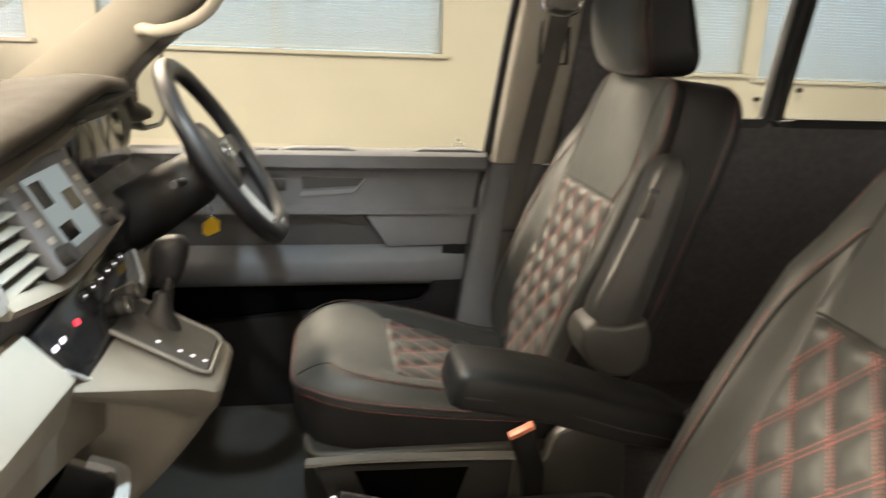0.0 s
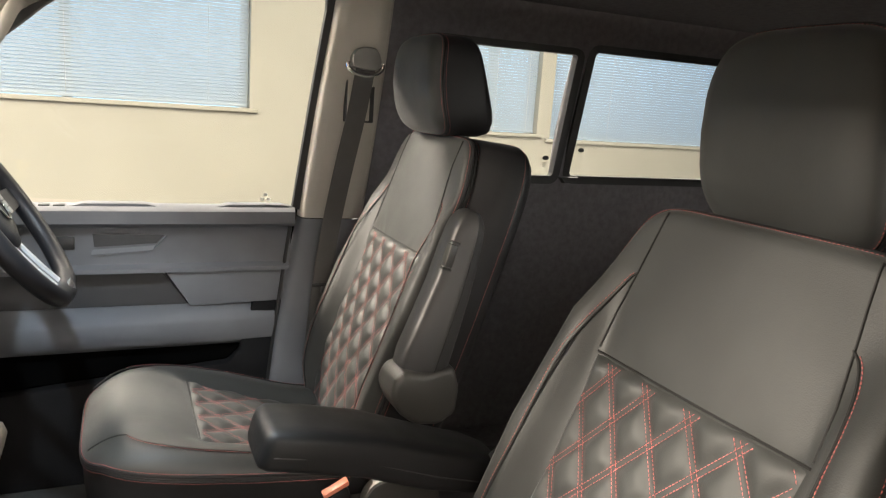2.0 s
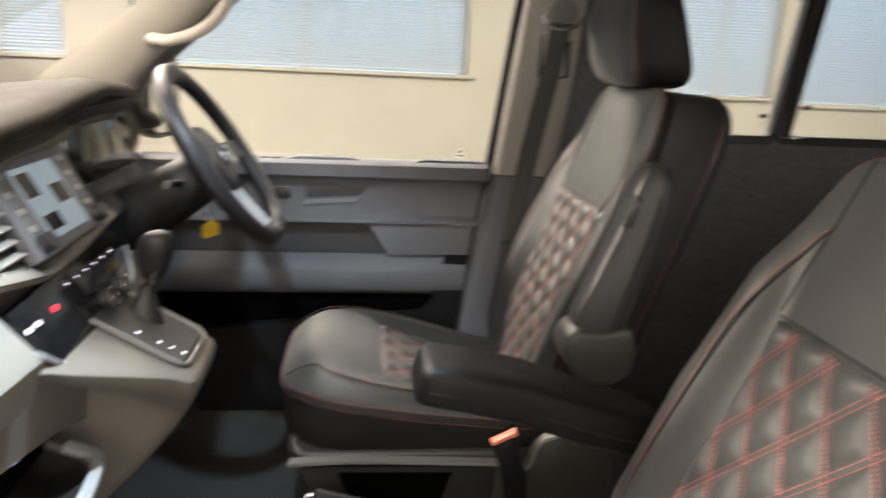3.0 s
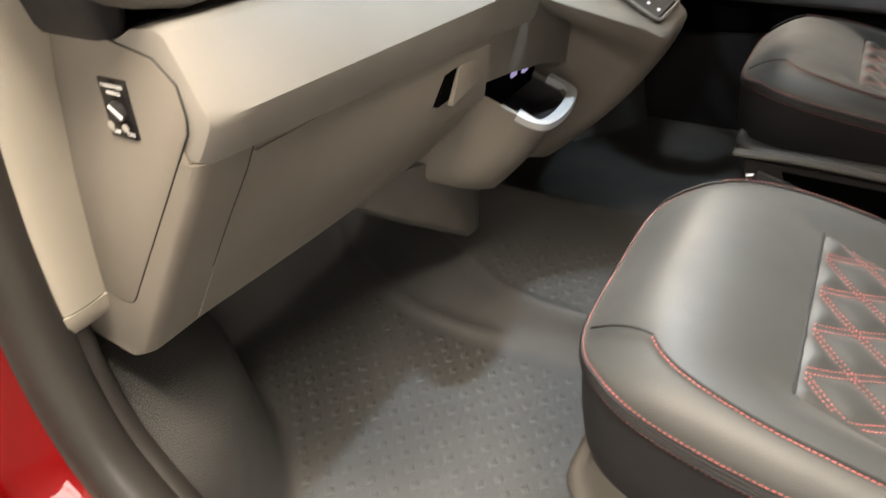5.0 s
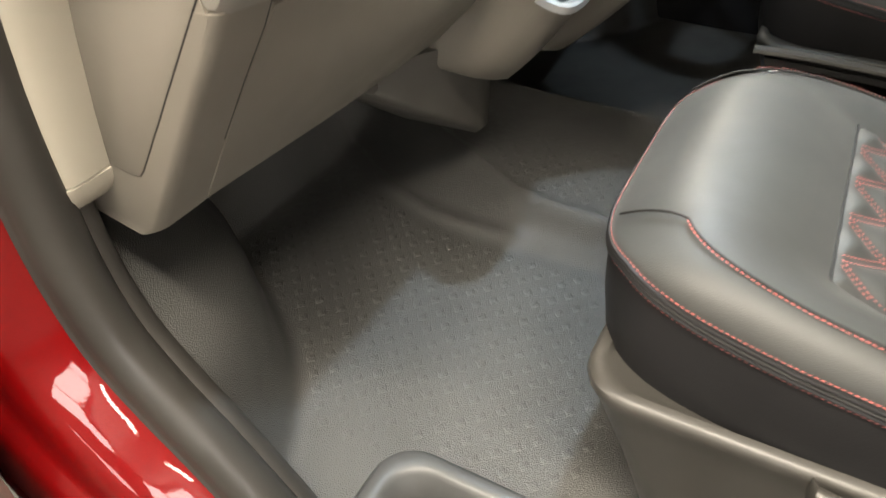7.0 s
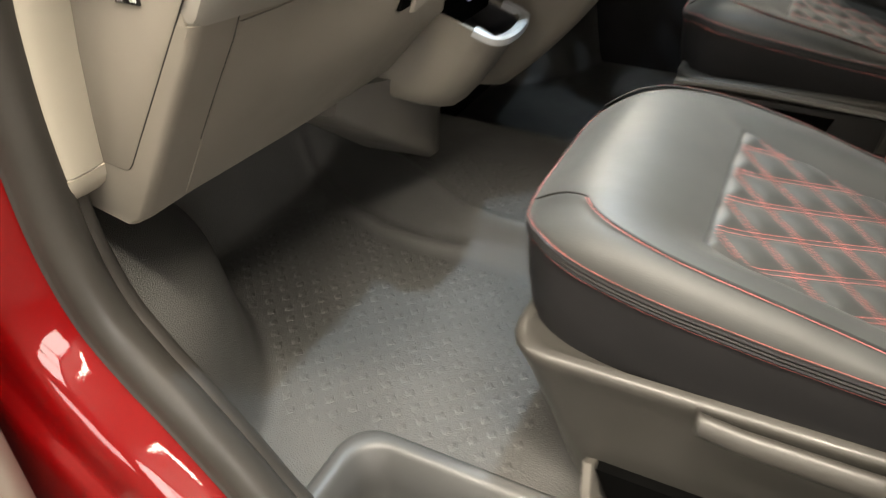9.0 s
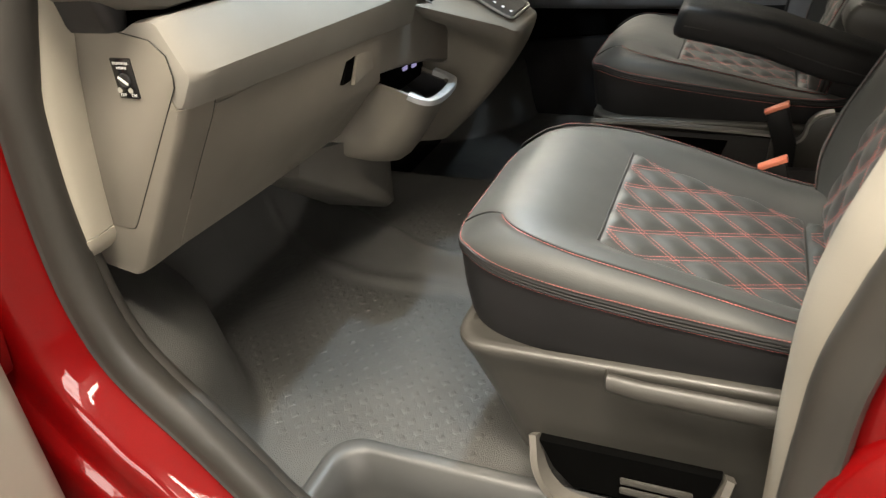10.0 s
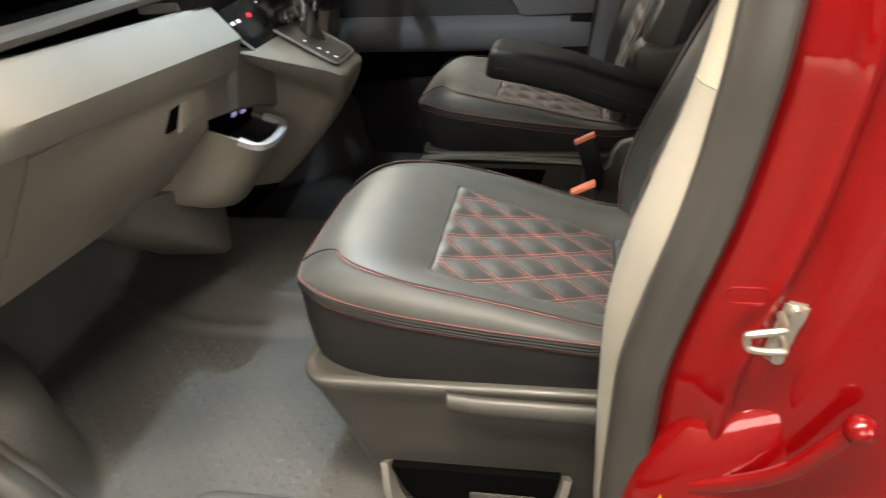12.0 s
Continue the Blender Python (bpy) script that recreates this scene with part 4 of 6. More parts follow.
def back_outline(tab, top, n=120, low=-0.02, power=9.0):
    """Rounded outline of (s, w) with the half-width from tab."""
    out = []
    cs, hs = (low + top) / 2, (top - low) / 2
    for i in range(n):
        a = 2 * math.pi * i / n
        c, d = math.cos(a), math.sin(a)
        e = 2 / power
        s = cs + hs * math.copysign(abs(c) ** e, c)
        w = linear1(tab, s) * math.copysign(abs(d) ** e, d)
        out.append((s, w))
    return out


def back_front(s, w):
    """How far the padded face stands out."""
    a = abs(w)
    bolster = 0.040 * smoothstep(0.152, 0.20, a) * smoothstep(0.60, 0.42, s) * smoothstep(-0.06, 0.10, s)
    lumbar = 0.012 * math.exp(-((s - 0.17) / 0.12) ** 2)
    crown = 0.010 * (1 - (a / 0.2) ** 2) if a < 0.2 else 0
    top_roll = -0.005 * smoothstep(0.62, 0.70, s)
    return bolster + lumbar + crown + top_roll


def back_fn(s, w):
    return back_point(s, w, back_front(s, w))


def make_seat(label, head_drop=0.0, head_out=0.0, arm_side=1, arm_down=True, lean_deg=19, back_h=0.672, head_h=0.100, cushion_dz=0.0):
    """A cab seat facing -x, middle at y = 0; arm_side: the side of its armrest."""
    lean_back(lean_deg)
    t = thing("van_seat", label, "van seat", "pair of cab seats")
    # cushion: skirt and top in one closed skin
    ol = cush_outline()
    cx = (CX0 + CX1) / 2
    ctr = 0.02
    skirt = []
    for z, k in ((0.215, 0.955), (0.23, 0.968), (0.27, 0.988)):
        skirt.append([(cx + (x - cx) * k, y * k, z + 0.1 * (pipe_z(x, y) - 0.32)) for x, y in ol])
    skirt.append([(x, y, pipe_z(x, y) - 0.012) for x, y in ol])
    skirt.append([(x, y, pipe_z(x, y) - 0.004) for x, y in ol])
    part("cushion_skirt", loft(skirt, "first"), LEATHER_SIDE, t, "black seat skirt, its shade put into the colour")
    rings = [[(cx + (x - cx) * 0.99, y * 0.99, pipe_z(x, y) - 0.02) for x, y in ol]]
    for k in [1.0, 0.996, 0.985, 0.965, 0.94, 0.91, 0.88, 0.85, 0.82, 0.78, 0.74, 0.70, 0.66, 0.62, 0.57, 0.52, 0.45, 0.36, 0.26, 0.15, 0.05]:
        ring = []
        for x, y in ol:
            px, py = ctr + (x - ctr) * k, y * k
            z = cush_surface(px, py, k) - dip(px, py, -0.03, 0.36, -0.15, 0.15)
            ring.append((px, py, z))
        rings.append(ring)
    part("cushion", loft(rings, "last"), LEATHER, t, "", 70)
    bm, st = quilted_panel(cush_fn, -0.028, 0.235, -0.148, 0.148, 1)
    q = part("quilted_panel", bm, LEATHER, t, "diamond quilted cushion panel", 80)
    part("stitching", st, THREAD, q, "red twin stitching")
    # rear band of the cushion
    bm, st = quilted_panel(cush_fn, 0.238, 0.33, -0.148, 0.148, 1)
    q = part("rear_band", bm, LEATHER, t, "quilted rear cushion band", 80)
    part("stitching", st, THREAD, q, "red twin stitching")
    # three piping beads with red thread along the cushion edge
    for dz, r in ((0.001, 0.0026), (-0.0035, 0.0024), (-0.008, 0.0024)):
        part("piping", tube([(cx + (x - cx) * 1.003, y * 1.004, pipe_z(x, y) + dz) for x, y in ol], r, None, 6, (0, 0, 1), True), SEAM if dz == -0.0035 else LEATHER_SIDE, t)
    st = bmesh.new()
    for dz, k in ((0.0052, 0.9995), (-0.0115, 1.003)):
        pts = [Vector((cx + (x - cx) * k, y * k, pipe_z(x, y) + dz)) for x, y in ol] 
        pts.append(pts[0])
        nrm = [Vector((p.x - cx, p.y * 1.6, 0.1)).normalized() for p in pts]
        stitches(st, pts, nrm, 0.0036, 0.0014, 0.0008, 0.0008)
    part("piping_thread", st, THREAD, t, "red edge stitching")
    # front seam and side seams of the cushion top
    for sgn in (-1, 1):
        line = [(x, sgn * y) for x, y in ((-0.150, 0.164), (-0.140, 0.178), (-0.120, 0.193), (-0.085, 0.206), (-0.04, 0.215), (0.02, 0.219), (0.10, 0.220), (0.20, 0.219), (0.28, 0.216))]
        pts = [Vector((x, y, cush_surface(x, y, max(abs(y) / CHW, 0)) + 0.001)) for x, y in line]
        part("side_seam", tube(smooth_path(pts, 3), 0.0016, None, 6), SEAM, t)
        st = bmesh.new()
        sp = [p + Vector((0, sgn * 0.004, 0.0005)) for p in smooth_path(pts, 3)]
        stitches(st, sp, [Vector((0, sgn * 0.3, 1))] * len(sp), 0.0034, 0.0014, 0.0008, 0.0007)
        part("seam_thread", st, THREAD, t, "red seam stitching")
        # short seam from the edge into the front roll
        pts = []
        for i in range(9):
            f = i / 8
            y = sgn * (0.142 + 0.022 * f)
            x = -0.212 + 0.062 * f
            k = (0.02 - x) / 0.246
            pts.append(Vector((x, y, cush_surface(x, y, min(1, k)) + 0.0008)))
        part("corner_seam", tube(pts, 0.0013, None, 6), SEAM, t)
    # front edge of the quilted part
    part("panel_seam", tube([(-0.029, -0.148 + 0.296 * i / 12, cush_top(-0.029, -0.148 + 0.296 * i / 12) - 0.0005) for i in range(13)], 0.0016, None, 6, (0, 0, 1)), SEAM, t)

    for ob in t.children_recursive:
        ob.data.transform(Matrix.Translation((0, 0, cushion_dz)))

    # backrest
    face, rear = back_outline(FACE_HW, back_h + 0.003), back_outline(REAR_HW, back_h + 0.022)
    rings = []
    for k, n in ((0.90, -0.125), (0.965, -0.120), (0.99, -0.108), (1.0, -0.095)):
        rings.append([back_point(0.33 + (s - 0.33) * k, w * k, n) for s, w in rear])
    mid = [((a[0] + b[0]) / 2, a[1] * 0.45 + b[1] * 0.55 + math.copysign(0.004, a[1])) for a, b in zip(face, rear)]
    rings.append([back_point(s, w, -0.055) for s, w in mid])
    rings.append([back_point(s, w, -0.022 + 0.5 * back_front(s, w)) for s, w in face])
    part("back_shell", loft(rings, "first"), LEATHER_SIDE, t, "black backrest sides and rear, their shade put into the colour", 60)
    rings = []
    for k, e in ((0.985, -0.03), (1.0, -0.016), (0.998, -0.008), (0.985, -0.002), (0.965, 0), (0.94, 0), (0.91, 0), (0.88, 0), (0.84, 0), (0.80, 0), (0.76, 0), (0.72, 0), (0.68, 0), (0.63, 0), (0.57, 0), (0.48, 0), (0.36, 0), (0.22, 0), (0.06, 0)):
        ring = []
        for s, w in face:
            ps, pw = 0.33 + (s - 0.33) * k, w * k
            n = back_front(ps, pw) + e
            if k > 0.96:
                n = back_front(0.33 + (s - 0.33) * 0.96, w * 0.96) * (0.55 + 0.45 * (1 - (k - 0.96) / 0.04)) + e
            n -= dip(ps, pw, -0.03, 0.444, -0.162, 0.162)
            ring.append(back_point(ps, pw, n))
        rings.append(ring)
    part("back_face", loft(rings, "last"), LEATHER, t, "", 70)
    bm, st = quilted_panel(lambda s, w: back_fn(s, w), 0.02, 0.442, -0.160, 0.160, 1)
    q = part("back_quilting", bm, LEATHER, t, "diamond quilted backrest panel", 80)
    part("stitching", st, THREAD, q, "red twin stitching")
    part("top_panel_seam", tube([back_point(0.4435, -0.16 + 0.02 * i, back_front(0.4435, -0.16 + 0.02 * i) - 0.0005) for i in range(17)], 0.0018, None, 6, (1, 0, 0)), SEAM, t)
    for sgn in (-1, 1):
        line = [Vector((s, w, 0)) for s, w in ((0.02, 0.186), (0.08, 0.193), (0.15, 0.198), (0.22, 0.2), (0.30, 0.198), (0.37, 0.194), (0.43, 0.188), (0.48, 0.18), (0.52, 0.170), (0.545, 0.160), (0.556, 0.150))]
        pts = [back_point(p.x, sgn * p.y, back_front(p.x, p.y) + 0.0005) for p in line]
        part("bolster_seam", tube(smooth_path(pts, 3), 0.0016, None, 6, (1, 0, 0)), SEAM, t)
        st = bmesh.new()
        sp = smooth_path([back_point(p.x, sgn * (p.y + 0.004), back_front(p.x, p.y + 0.004) + 0.0008) for p in line], 3)
        stitches(st, sp, [EN] * len(sp), 0.0034, 0.0014, 0.0008, 0.0007)
        part("seam_thread", st, THREAD, t, "red seam stitching")
        pts = [back_point(s, sgn * w, back_front(s, w) + 0.0004) for s, w in ((0.45, 0.160), (0.50, 0.158), (0.55, 0.152), (0.60, 0.146), (0.63, 0.143), (back_h - 0.006, 0.142))]
        part("upper_seam", tube(pts, 0.0014, None, 6, (1, 0, 0)), SEAM, t)
    # piping round the face
    for k, dn, r in ((1.001, -0.012, 0.0032), (1.002, -0.019, 0.0028)):
        pts = []
        for s, w in face:
            pts.append(back_point(0.33 + (s - 0.33) * k, w * k, back_front(0.33 + (s - 0.33) * 0.96, w * 0.96) * 0.55 + dn))
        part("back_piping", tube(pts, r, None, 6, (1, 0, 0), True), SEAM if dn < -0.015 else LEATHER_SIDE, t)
    st = bmesh.new()
    for dn, k in ((-0.0045, 0.9965), (-0.0245, 1.003)):
        pts = [back_point(0.33 + (s - 0.33) * k, w * k, back_front(0.33 + (s - 0.33) * 0.96, w * 0.96) * 0.55 + dn) for s, w in face]
        nrm = [((back_point(s, w, 0) - back_point(0.33, 0, 0)).normalized() + EN * 0.2).normalized() for s, w in face]
        stitches(st, pts + pts[:1], nrm + nrm[:1], 0.0036, 0.0014, 0.0008, 0.0008)
    # rear edge of the side gusset
    pts = [back_point(s, w * 1.001, -0.096) for s, w in rear]
    nrm = [(back_point(s, w, 0) - back_point(0.33, 0, 0)).normalized() for s, w in rear]
    stitches(st, pts + pts[:1], nrm + nrm[:1], 0.0034, 0.0018, 0.0007, 0.0006)
    part("back_thread", st, THREAD, t, "red edge stitching")

    # headrest
    base = back_point(0.697 - head_drop, 0, head_out)
    lean = pose(base.x + 0.012, 0, base.z, 0, 0, 0)

    def head_ring(n, k, power=4.4):
        """A ring of the headrest at the depth n (rear to front); the rear swells towards its foot."""
        hh, hw = head_h, 0.121
        out = []
        for i in range(56):
            a = 2 * math.pi * i / 56
            c, d = math.cos(a), math.sin(a)
            e = 2 / power
            z = hh + hh * math.copysign(abs(c) ** e, c) * k
            f = z / (2 * hh)
            w = hw * math.copysign(abs(d) ** e, d) * k * (1 - 0.05 * f * f)
            x = -n - 0.012 * math.sin(math.pi * min(1, max(0, f))) + 0.020 * max(0.0, 1 - f) ** 3 if n > 0.0 else -n * (1.45 - 0.95 * f)
            out.append(lean @ Vector((x, w + 0.020, z)))
        return out

    part("headrest_shell", loft([head_ring(-0.064, 0.60), head_ring(-0.061, 0.84), head_ring(-0.052, 0.95), head_ring(-0.038, 0.995), head_ring(-0.015, 1.0), head_ring(0.012, 1.0), head_ring(0.034, 0.995), head_ring(0.041, 0.985)], True), LEATHER_SIDE, t, "black headrest rear and sides, their shade put into the colour", 60)
    part("headrest_face", loft([head_ring(0.038, 0.985), head_ring(0.046, 0.985), head_ring(0.055, 0.962), head_ring(0.062, 0.91), head_ring(0.066, 0.80), head_ring(0.069, 0.5), head_ring(0.070, 0.15)], True), LEATHER, t, "", 70)
    part("headrest_piping", tube(head_ring(0.040, 0.992), 0.0022, None, 6, (1, 0, 0), True), SEAM, t)
    st = bmesh.new()
    for n, k in ((0.0455, 0.988), (0.034, 0.999)):
        pts = head_ring(n, k)
        c = lean @ Vector((0, 0, 0.1))
        nrm = [(p - c).normalized() for p in pts]
        stitches(st, pts + pts[:1], nrm + nrm[:1], 0.0034, 0.0018, 0.0007, 0.0006)
    part("headrest_thread", st, THREAD, t, "red headrest stitching")
    for sgn in (-1, 1):
        part("headrest_post", tube([lean @ Vector((0.0, sgn * 0.065 + 0.02, 0.03)), back_point(back_h - 0.02, sgn * 0.065, -0.03)], 0.006, None, 10, (1, 0, 0)), CHROME, t)
        bm = bmesh.new()
        bmesh.ops.create_cone(bm, cap_ends=True, segments=16, radius1=0.016, radius2=0.012, depth=0.014, matrix=Matrix.Translation(back_point(back_h + 0.012, sgn * 0.065, -0.03)) @ pose(0, 0, 0, 0, 19, 0))
        part("post_collar", bm, BLACK, t)

    # armrest on the inner side
    s = arm_side
    if arm_down:
        hinge = [(0.292, 0.440), (0.299, 0.465), (0.317, 0.481), (0.345, 0.474), (0.395, 0.482), (0.412, 0.44), (0.405, 0.375), (0.36, 0.352), (0.318, 0.362), (0.297, 0.40)]
    else:
        hinge = [(0.275, 0.455), (0.277, 0.474), (0.287, 0.492), (0.302, 0.500), (0.335, 0.490), (0.395, 0.502), (0.408, 0.46), (0.404, 0.41), (0.37, 0.390), (0.325, 0.395), (0.292, 0.42)]
    tilt = 0.06 if arm_down else 0.0
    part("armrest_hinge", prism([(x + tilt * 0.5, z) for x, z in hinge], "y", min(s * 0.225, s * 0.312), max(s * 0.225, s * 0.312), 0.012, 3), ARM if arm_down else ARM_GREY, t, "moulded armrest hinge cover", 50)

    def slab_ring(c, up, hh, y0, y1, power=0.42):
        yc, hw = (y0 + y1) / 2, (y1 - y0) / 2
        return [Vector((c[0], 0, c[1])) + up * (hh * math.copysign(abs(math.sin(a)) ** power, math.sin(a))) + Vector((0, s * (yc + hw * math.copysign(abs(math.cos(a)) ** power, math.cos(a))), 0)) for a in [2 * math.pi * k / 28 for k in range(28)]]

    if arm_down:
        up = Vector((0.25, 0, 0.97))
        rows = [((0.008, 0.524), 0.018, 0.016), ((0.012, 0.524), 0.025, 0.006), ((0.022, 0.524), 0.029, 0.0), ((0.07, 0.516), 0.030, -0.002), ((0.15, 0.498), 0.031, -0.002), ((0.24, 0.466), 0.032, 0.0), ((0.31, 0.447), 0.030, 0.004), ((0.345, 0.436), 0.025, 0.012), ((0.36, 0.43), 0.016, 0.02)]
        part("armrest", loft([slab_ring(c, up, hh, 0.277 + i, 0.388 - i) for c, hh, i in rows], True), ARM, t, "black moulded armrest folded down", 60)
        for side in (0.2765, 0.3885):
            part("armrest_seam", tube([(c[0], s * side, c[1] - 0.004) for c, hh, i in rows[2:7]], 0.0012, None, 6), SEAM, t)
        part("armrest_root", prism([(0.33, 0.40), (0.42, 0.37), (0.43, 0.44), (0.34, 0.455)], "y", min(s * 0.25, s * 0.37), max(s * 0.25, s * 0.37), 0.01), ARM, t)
    else:
        rows = [((0.339, 0.486), 0.044, 0.002), ((0.346, 0.515), 0.044, 0.0), ((0.366, 0.575), 0.040, 0.0), ((0.388, 0.645), 0.035, 0.0), ((0.403, 0.705), 0.031, 0.0), ((0.412, 0.742), 0.0275, 0.001), ((0.417, 0.760), 0.024, 0.004), ((0.420, 0.772), 0.018, 0.009), ((0.4215, 0.779), 0.012, 0.014), ((0.4225, 0.782), 0.005, 0.020)]
        up = Vector((0.95, 0, -0.30))
        # section: rounded front edge, a broad plane turned to the front, a crease and a flat side
        sect = [(-0.72, -1.0), (-0.92, -0.92), (-1.0, -0.75), (-1.0, -0.05), (-0.985, 0.18), (-0.94, 0.36), (-0.86, 0.50), (-0.74, 0.60), (-0.30, 0.78), (0.16, 0.94), (0.30, 1.0), (0.36, 1.0), (0.42, 0.97), (0.78, 0.93), (0.92, 0.86), (1.0, 0.70), (1.0, -0.8), (0.85, -1.0)]
        rings = []
        for c, hh, i in rows:
            rings.append([Vector((c[0], s * (0.271 + (0.035 - i) * v), c[1])) + up * (hh * u) for u, v in sect])
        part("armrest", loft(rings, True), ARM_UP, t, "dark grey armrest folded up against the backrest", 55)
        part("armrest_seam", tube([(Vector((c[0], s * (0.2715 + 0.035 - i), c[1])) + up * (hh * 0.36)) for c, hh, i in rows[0:6]], 0.0011, None, 6, (1, 0, 0)), SEAM, t)
        bm = box(-0.008, 0.008, -0.010, 0.010, -0.021, 0.021, 0.003)
        part("armrest_button", turned(bm, Matrix.Translation((0.377, s * 0.290, 0.703)) @ pose(0, 0, 0, 0, 16, 0)), ARM_GREY, t, "grey armrest release button")
        for dz in (-0.024, 0.024):
            part("button_gap", turned(box(-0.009, 0.009, -0.0085, 0.0095, -0.002, 0.002, 0), Matrix.Translation((0.377 + dz * 0.29, s * 0.290, 0.703 + dz)) @ pose(0, 0, 0, 0, 16, 0)), BLACK, t)

    # base: moulded plastic box
    rings = []
    for x0, x1, hw, z in ((-0.115, 0.33, 0.205, FZ - 0.0), (-0.128, 0.34, 0.225, 0.03), (-0.160, 0.35, 0.235, 0.12), (-0.190, 0.36, 0.244, 0.19), (-0.197, 0.363, 0.2485, 0.207), (-0.2015, 0.366, 0.2525, 0.219), (-0.203, 0.367, 0.254, 0.227), (-0.202, 0.366, 0.2535, 0.232), (-0.197, 0.361, 0.249, 0.2355), (-0.188, 0.354, 0.241, 0.236), (-0.184, 0.35, 0.236, 0.230)):
        rings.append([(x, y, z + (0.006 * (x - 0.1))) for x, y in rounded(x0, x1, -hw, hw, 0.05, 5)])
    part("seat_base", loft(rings, True), BASE, t, "grey moulded seat base", 50)
    o = -s  # outer side
    rings = []
    for x, h, d in ((0.006, 0.009, 0.256), (0.010, 0.013, 0.268), (0.05, 0.014, 0.273), (0.14, 0.015, 0.274), (0.26, 0.015, 0.273), (0.30, 0.011, 0.264)):
        rings.append([(x, o * (d + 0.010 * math.cos(a)), 0.224 - 0.015 * x + h * math.sin(a)) for a in [2 * math.pi * k / 14 for k in range(14)]])
    part("height_handle", loft(rings, True), BASE, t, "grey pull handle along the seat base")
    # side pocket low on the outer side; a near-black block paints its shaded inside
    part("pocket_opening", prism([(-0.083, 0.078), (0.157, 0.078), (0.145, 0.03), (0.115, 0.0), (-0.035, 0.0), (-0.062, 0.03)], "y", min(o * 0.20, o * 0.2445), max(o * 0.20, o * 0.2445), 0), VOID, t, "near-black block painting the shaded pocket of the seat base")
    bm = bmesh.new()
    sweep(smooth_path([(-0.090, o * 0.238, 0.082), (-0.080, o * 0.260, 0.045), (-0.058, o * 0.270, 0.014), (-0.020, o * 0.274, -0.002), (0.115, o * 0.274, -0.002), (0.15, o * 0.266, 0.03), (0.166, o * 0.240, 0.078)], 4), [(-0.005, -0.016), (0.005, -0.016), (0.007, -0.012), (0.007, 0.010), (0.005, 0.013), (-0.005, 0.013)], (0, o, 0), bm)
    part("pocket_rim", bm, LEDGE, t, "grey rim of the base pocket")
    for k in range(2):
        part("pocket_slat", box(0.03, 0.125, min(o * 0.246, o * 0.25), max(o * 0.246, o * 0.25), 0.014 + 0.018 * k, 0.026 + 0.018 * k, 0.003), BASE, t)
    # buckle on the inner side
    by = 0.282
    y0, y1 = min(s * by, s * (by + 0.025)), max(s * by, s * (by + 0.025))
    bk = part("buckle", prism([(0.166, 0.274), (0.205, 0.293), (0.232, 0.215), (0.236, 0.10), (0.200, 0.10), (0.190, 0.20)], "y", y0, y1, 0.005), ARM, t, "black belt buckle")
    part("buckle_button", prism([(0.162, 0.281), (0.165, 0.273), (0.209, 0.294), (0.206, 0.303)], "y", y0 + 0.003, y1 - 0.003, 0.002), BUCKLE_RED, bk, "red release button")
    # inner side: near-black plate added over the base, recliner cover behind the buckle and a paler moulded edge over
    # both
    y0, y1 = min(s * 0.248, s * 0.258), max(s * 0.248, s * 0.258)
    panel = part("inner_panel", prism([(-0.11, 0.02), (0.34, 0.02), (0.35, 0.206), (-0.18, 0.212)], "y", y0, y1, 0.004), BLACK, t, "near-black plate over the inner side of the seat base")
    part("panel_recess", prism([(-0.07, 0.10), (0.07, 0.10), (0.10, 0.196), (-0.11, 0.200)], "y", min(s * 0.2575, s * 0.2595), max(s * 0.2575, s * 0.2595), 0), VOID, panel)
    edge = [(-0.197, 0.224), (-0.10, 0.228), (0.05, 0.224), (0.17, 0.219), (0.195, 0.213), (0.208, 0.206), (0.232, 0.206), (0.246, 0.220), (0.252, 0.246), (0.268, 0.266), (0.295, 0.274)]
    y0, y1 = min(s * 0.250, s * 0.270), max(s * 0.250, s * 0.270)
    part("recliner_cover", prism([(0.175, 0.04), (0.41, 0.04), (0.40, 0.24), (0.34, 0.268), (0.297, 0.270), (0.270, 0.262), (0.255, 0.244), (0.248, 0.217), (0.233, 0.203), (0.207, 0.203), (0.185, 0.212)], "y", y0, y1, 0.004), BASE, t, "dark grey recliner cover")
    part("inner_edge", sweep([(x, s * 0.262, z) for x, z in [tuple(p)[0::2] for p in smooth_path([(x, 0, z) for x, z in edge], 4)]], [(-0.011, -0.003), (0.011, -0.003), (0.011, 0.003), (-0.011, 0.003)], (0, 0, 1)), GREY_TRIM, t, "paler moulded edge")
    return t


def place(t, x, y, z):
    t.matrix_basis = pose(x, y, z)
    return t


place(make_seat("black quilted leatherette passenger seat with red stitching, armrest down", 0.050, -0.058, 1, True, 20.5, 0.645, 0.116), 0.0, -0.440, 0.0)
place(make_seat("black quilted leatherette driver seat with red stitching, armrest folded up", 0.012, 0.006, -1, False, 17.5, 0.688, 0.102, -0.014), 0.008, 0.446, -0.006)

# ---- dashboard ----
dash = thing("dashboard", "warm grey moulded dashboard with open shelf, vents and screen", "dashboard")


def y_loft(sections, name, mat, label="", parent=dash, sharp=40, bm=None):
    """A skin over (y, [(x, z), ...]) sections across the van."""
    b = loft([[(x, y, z) for x, z in pts] for y, pts in sections], True, bm)
    return part(name, b, mat, parent, label, sharp)


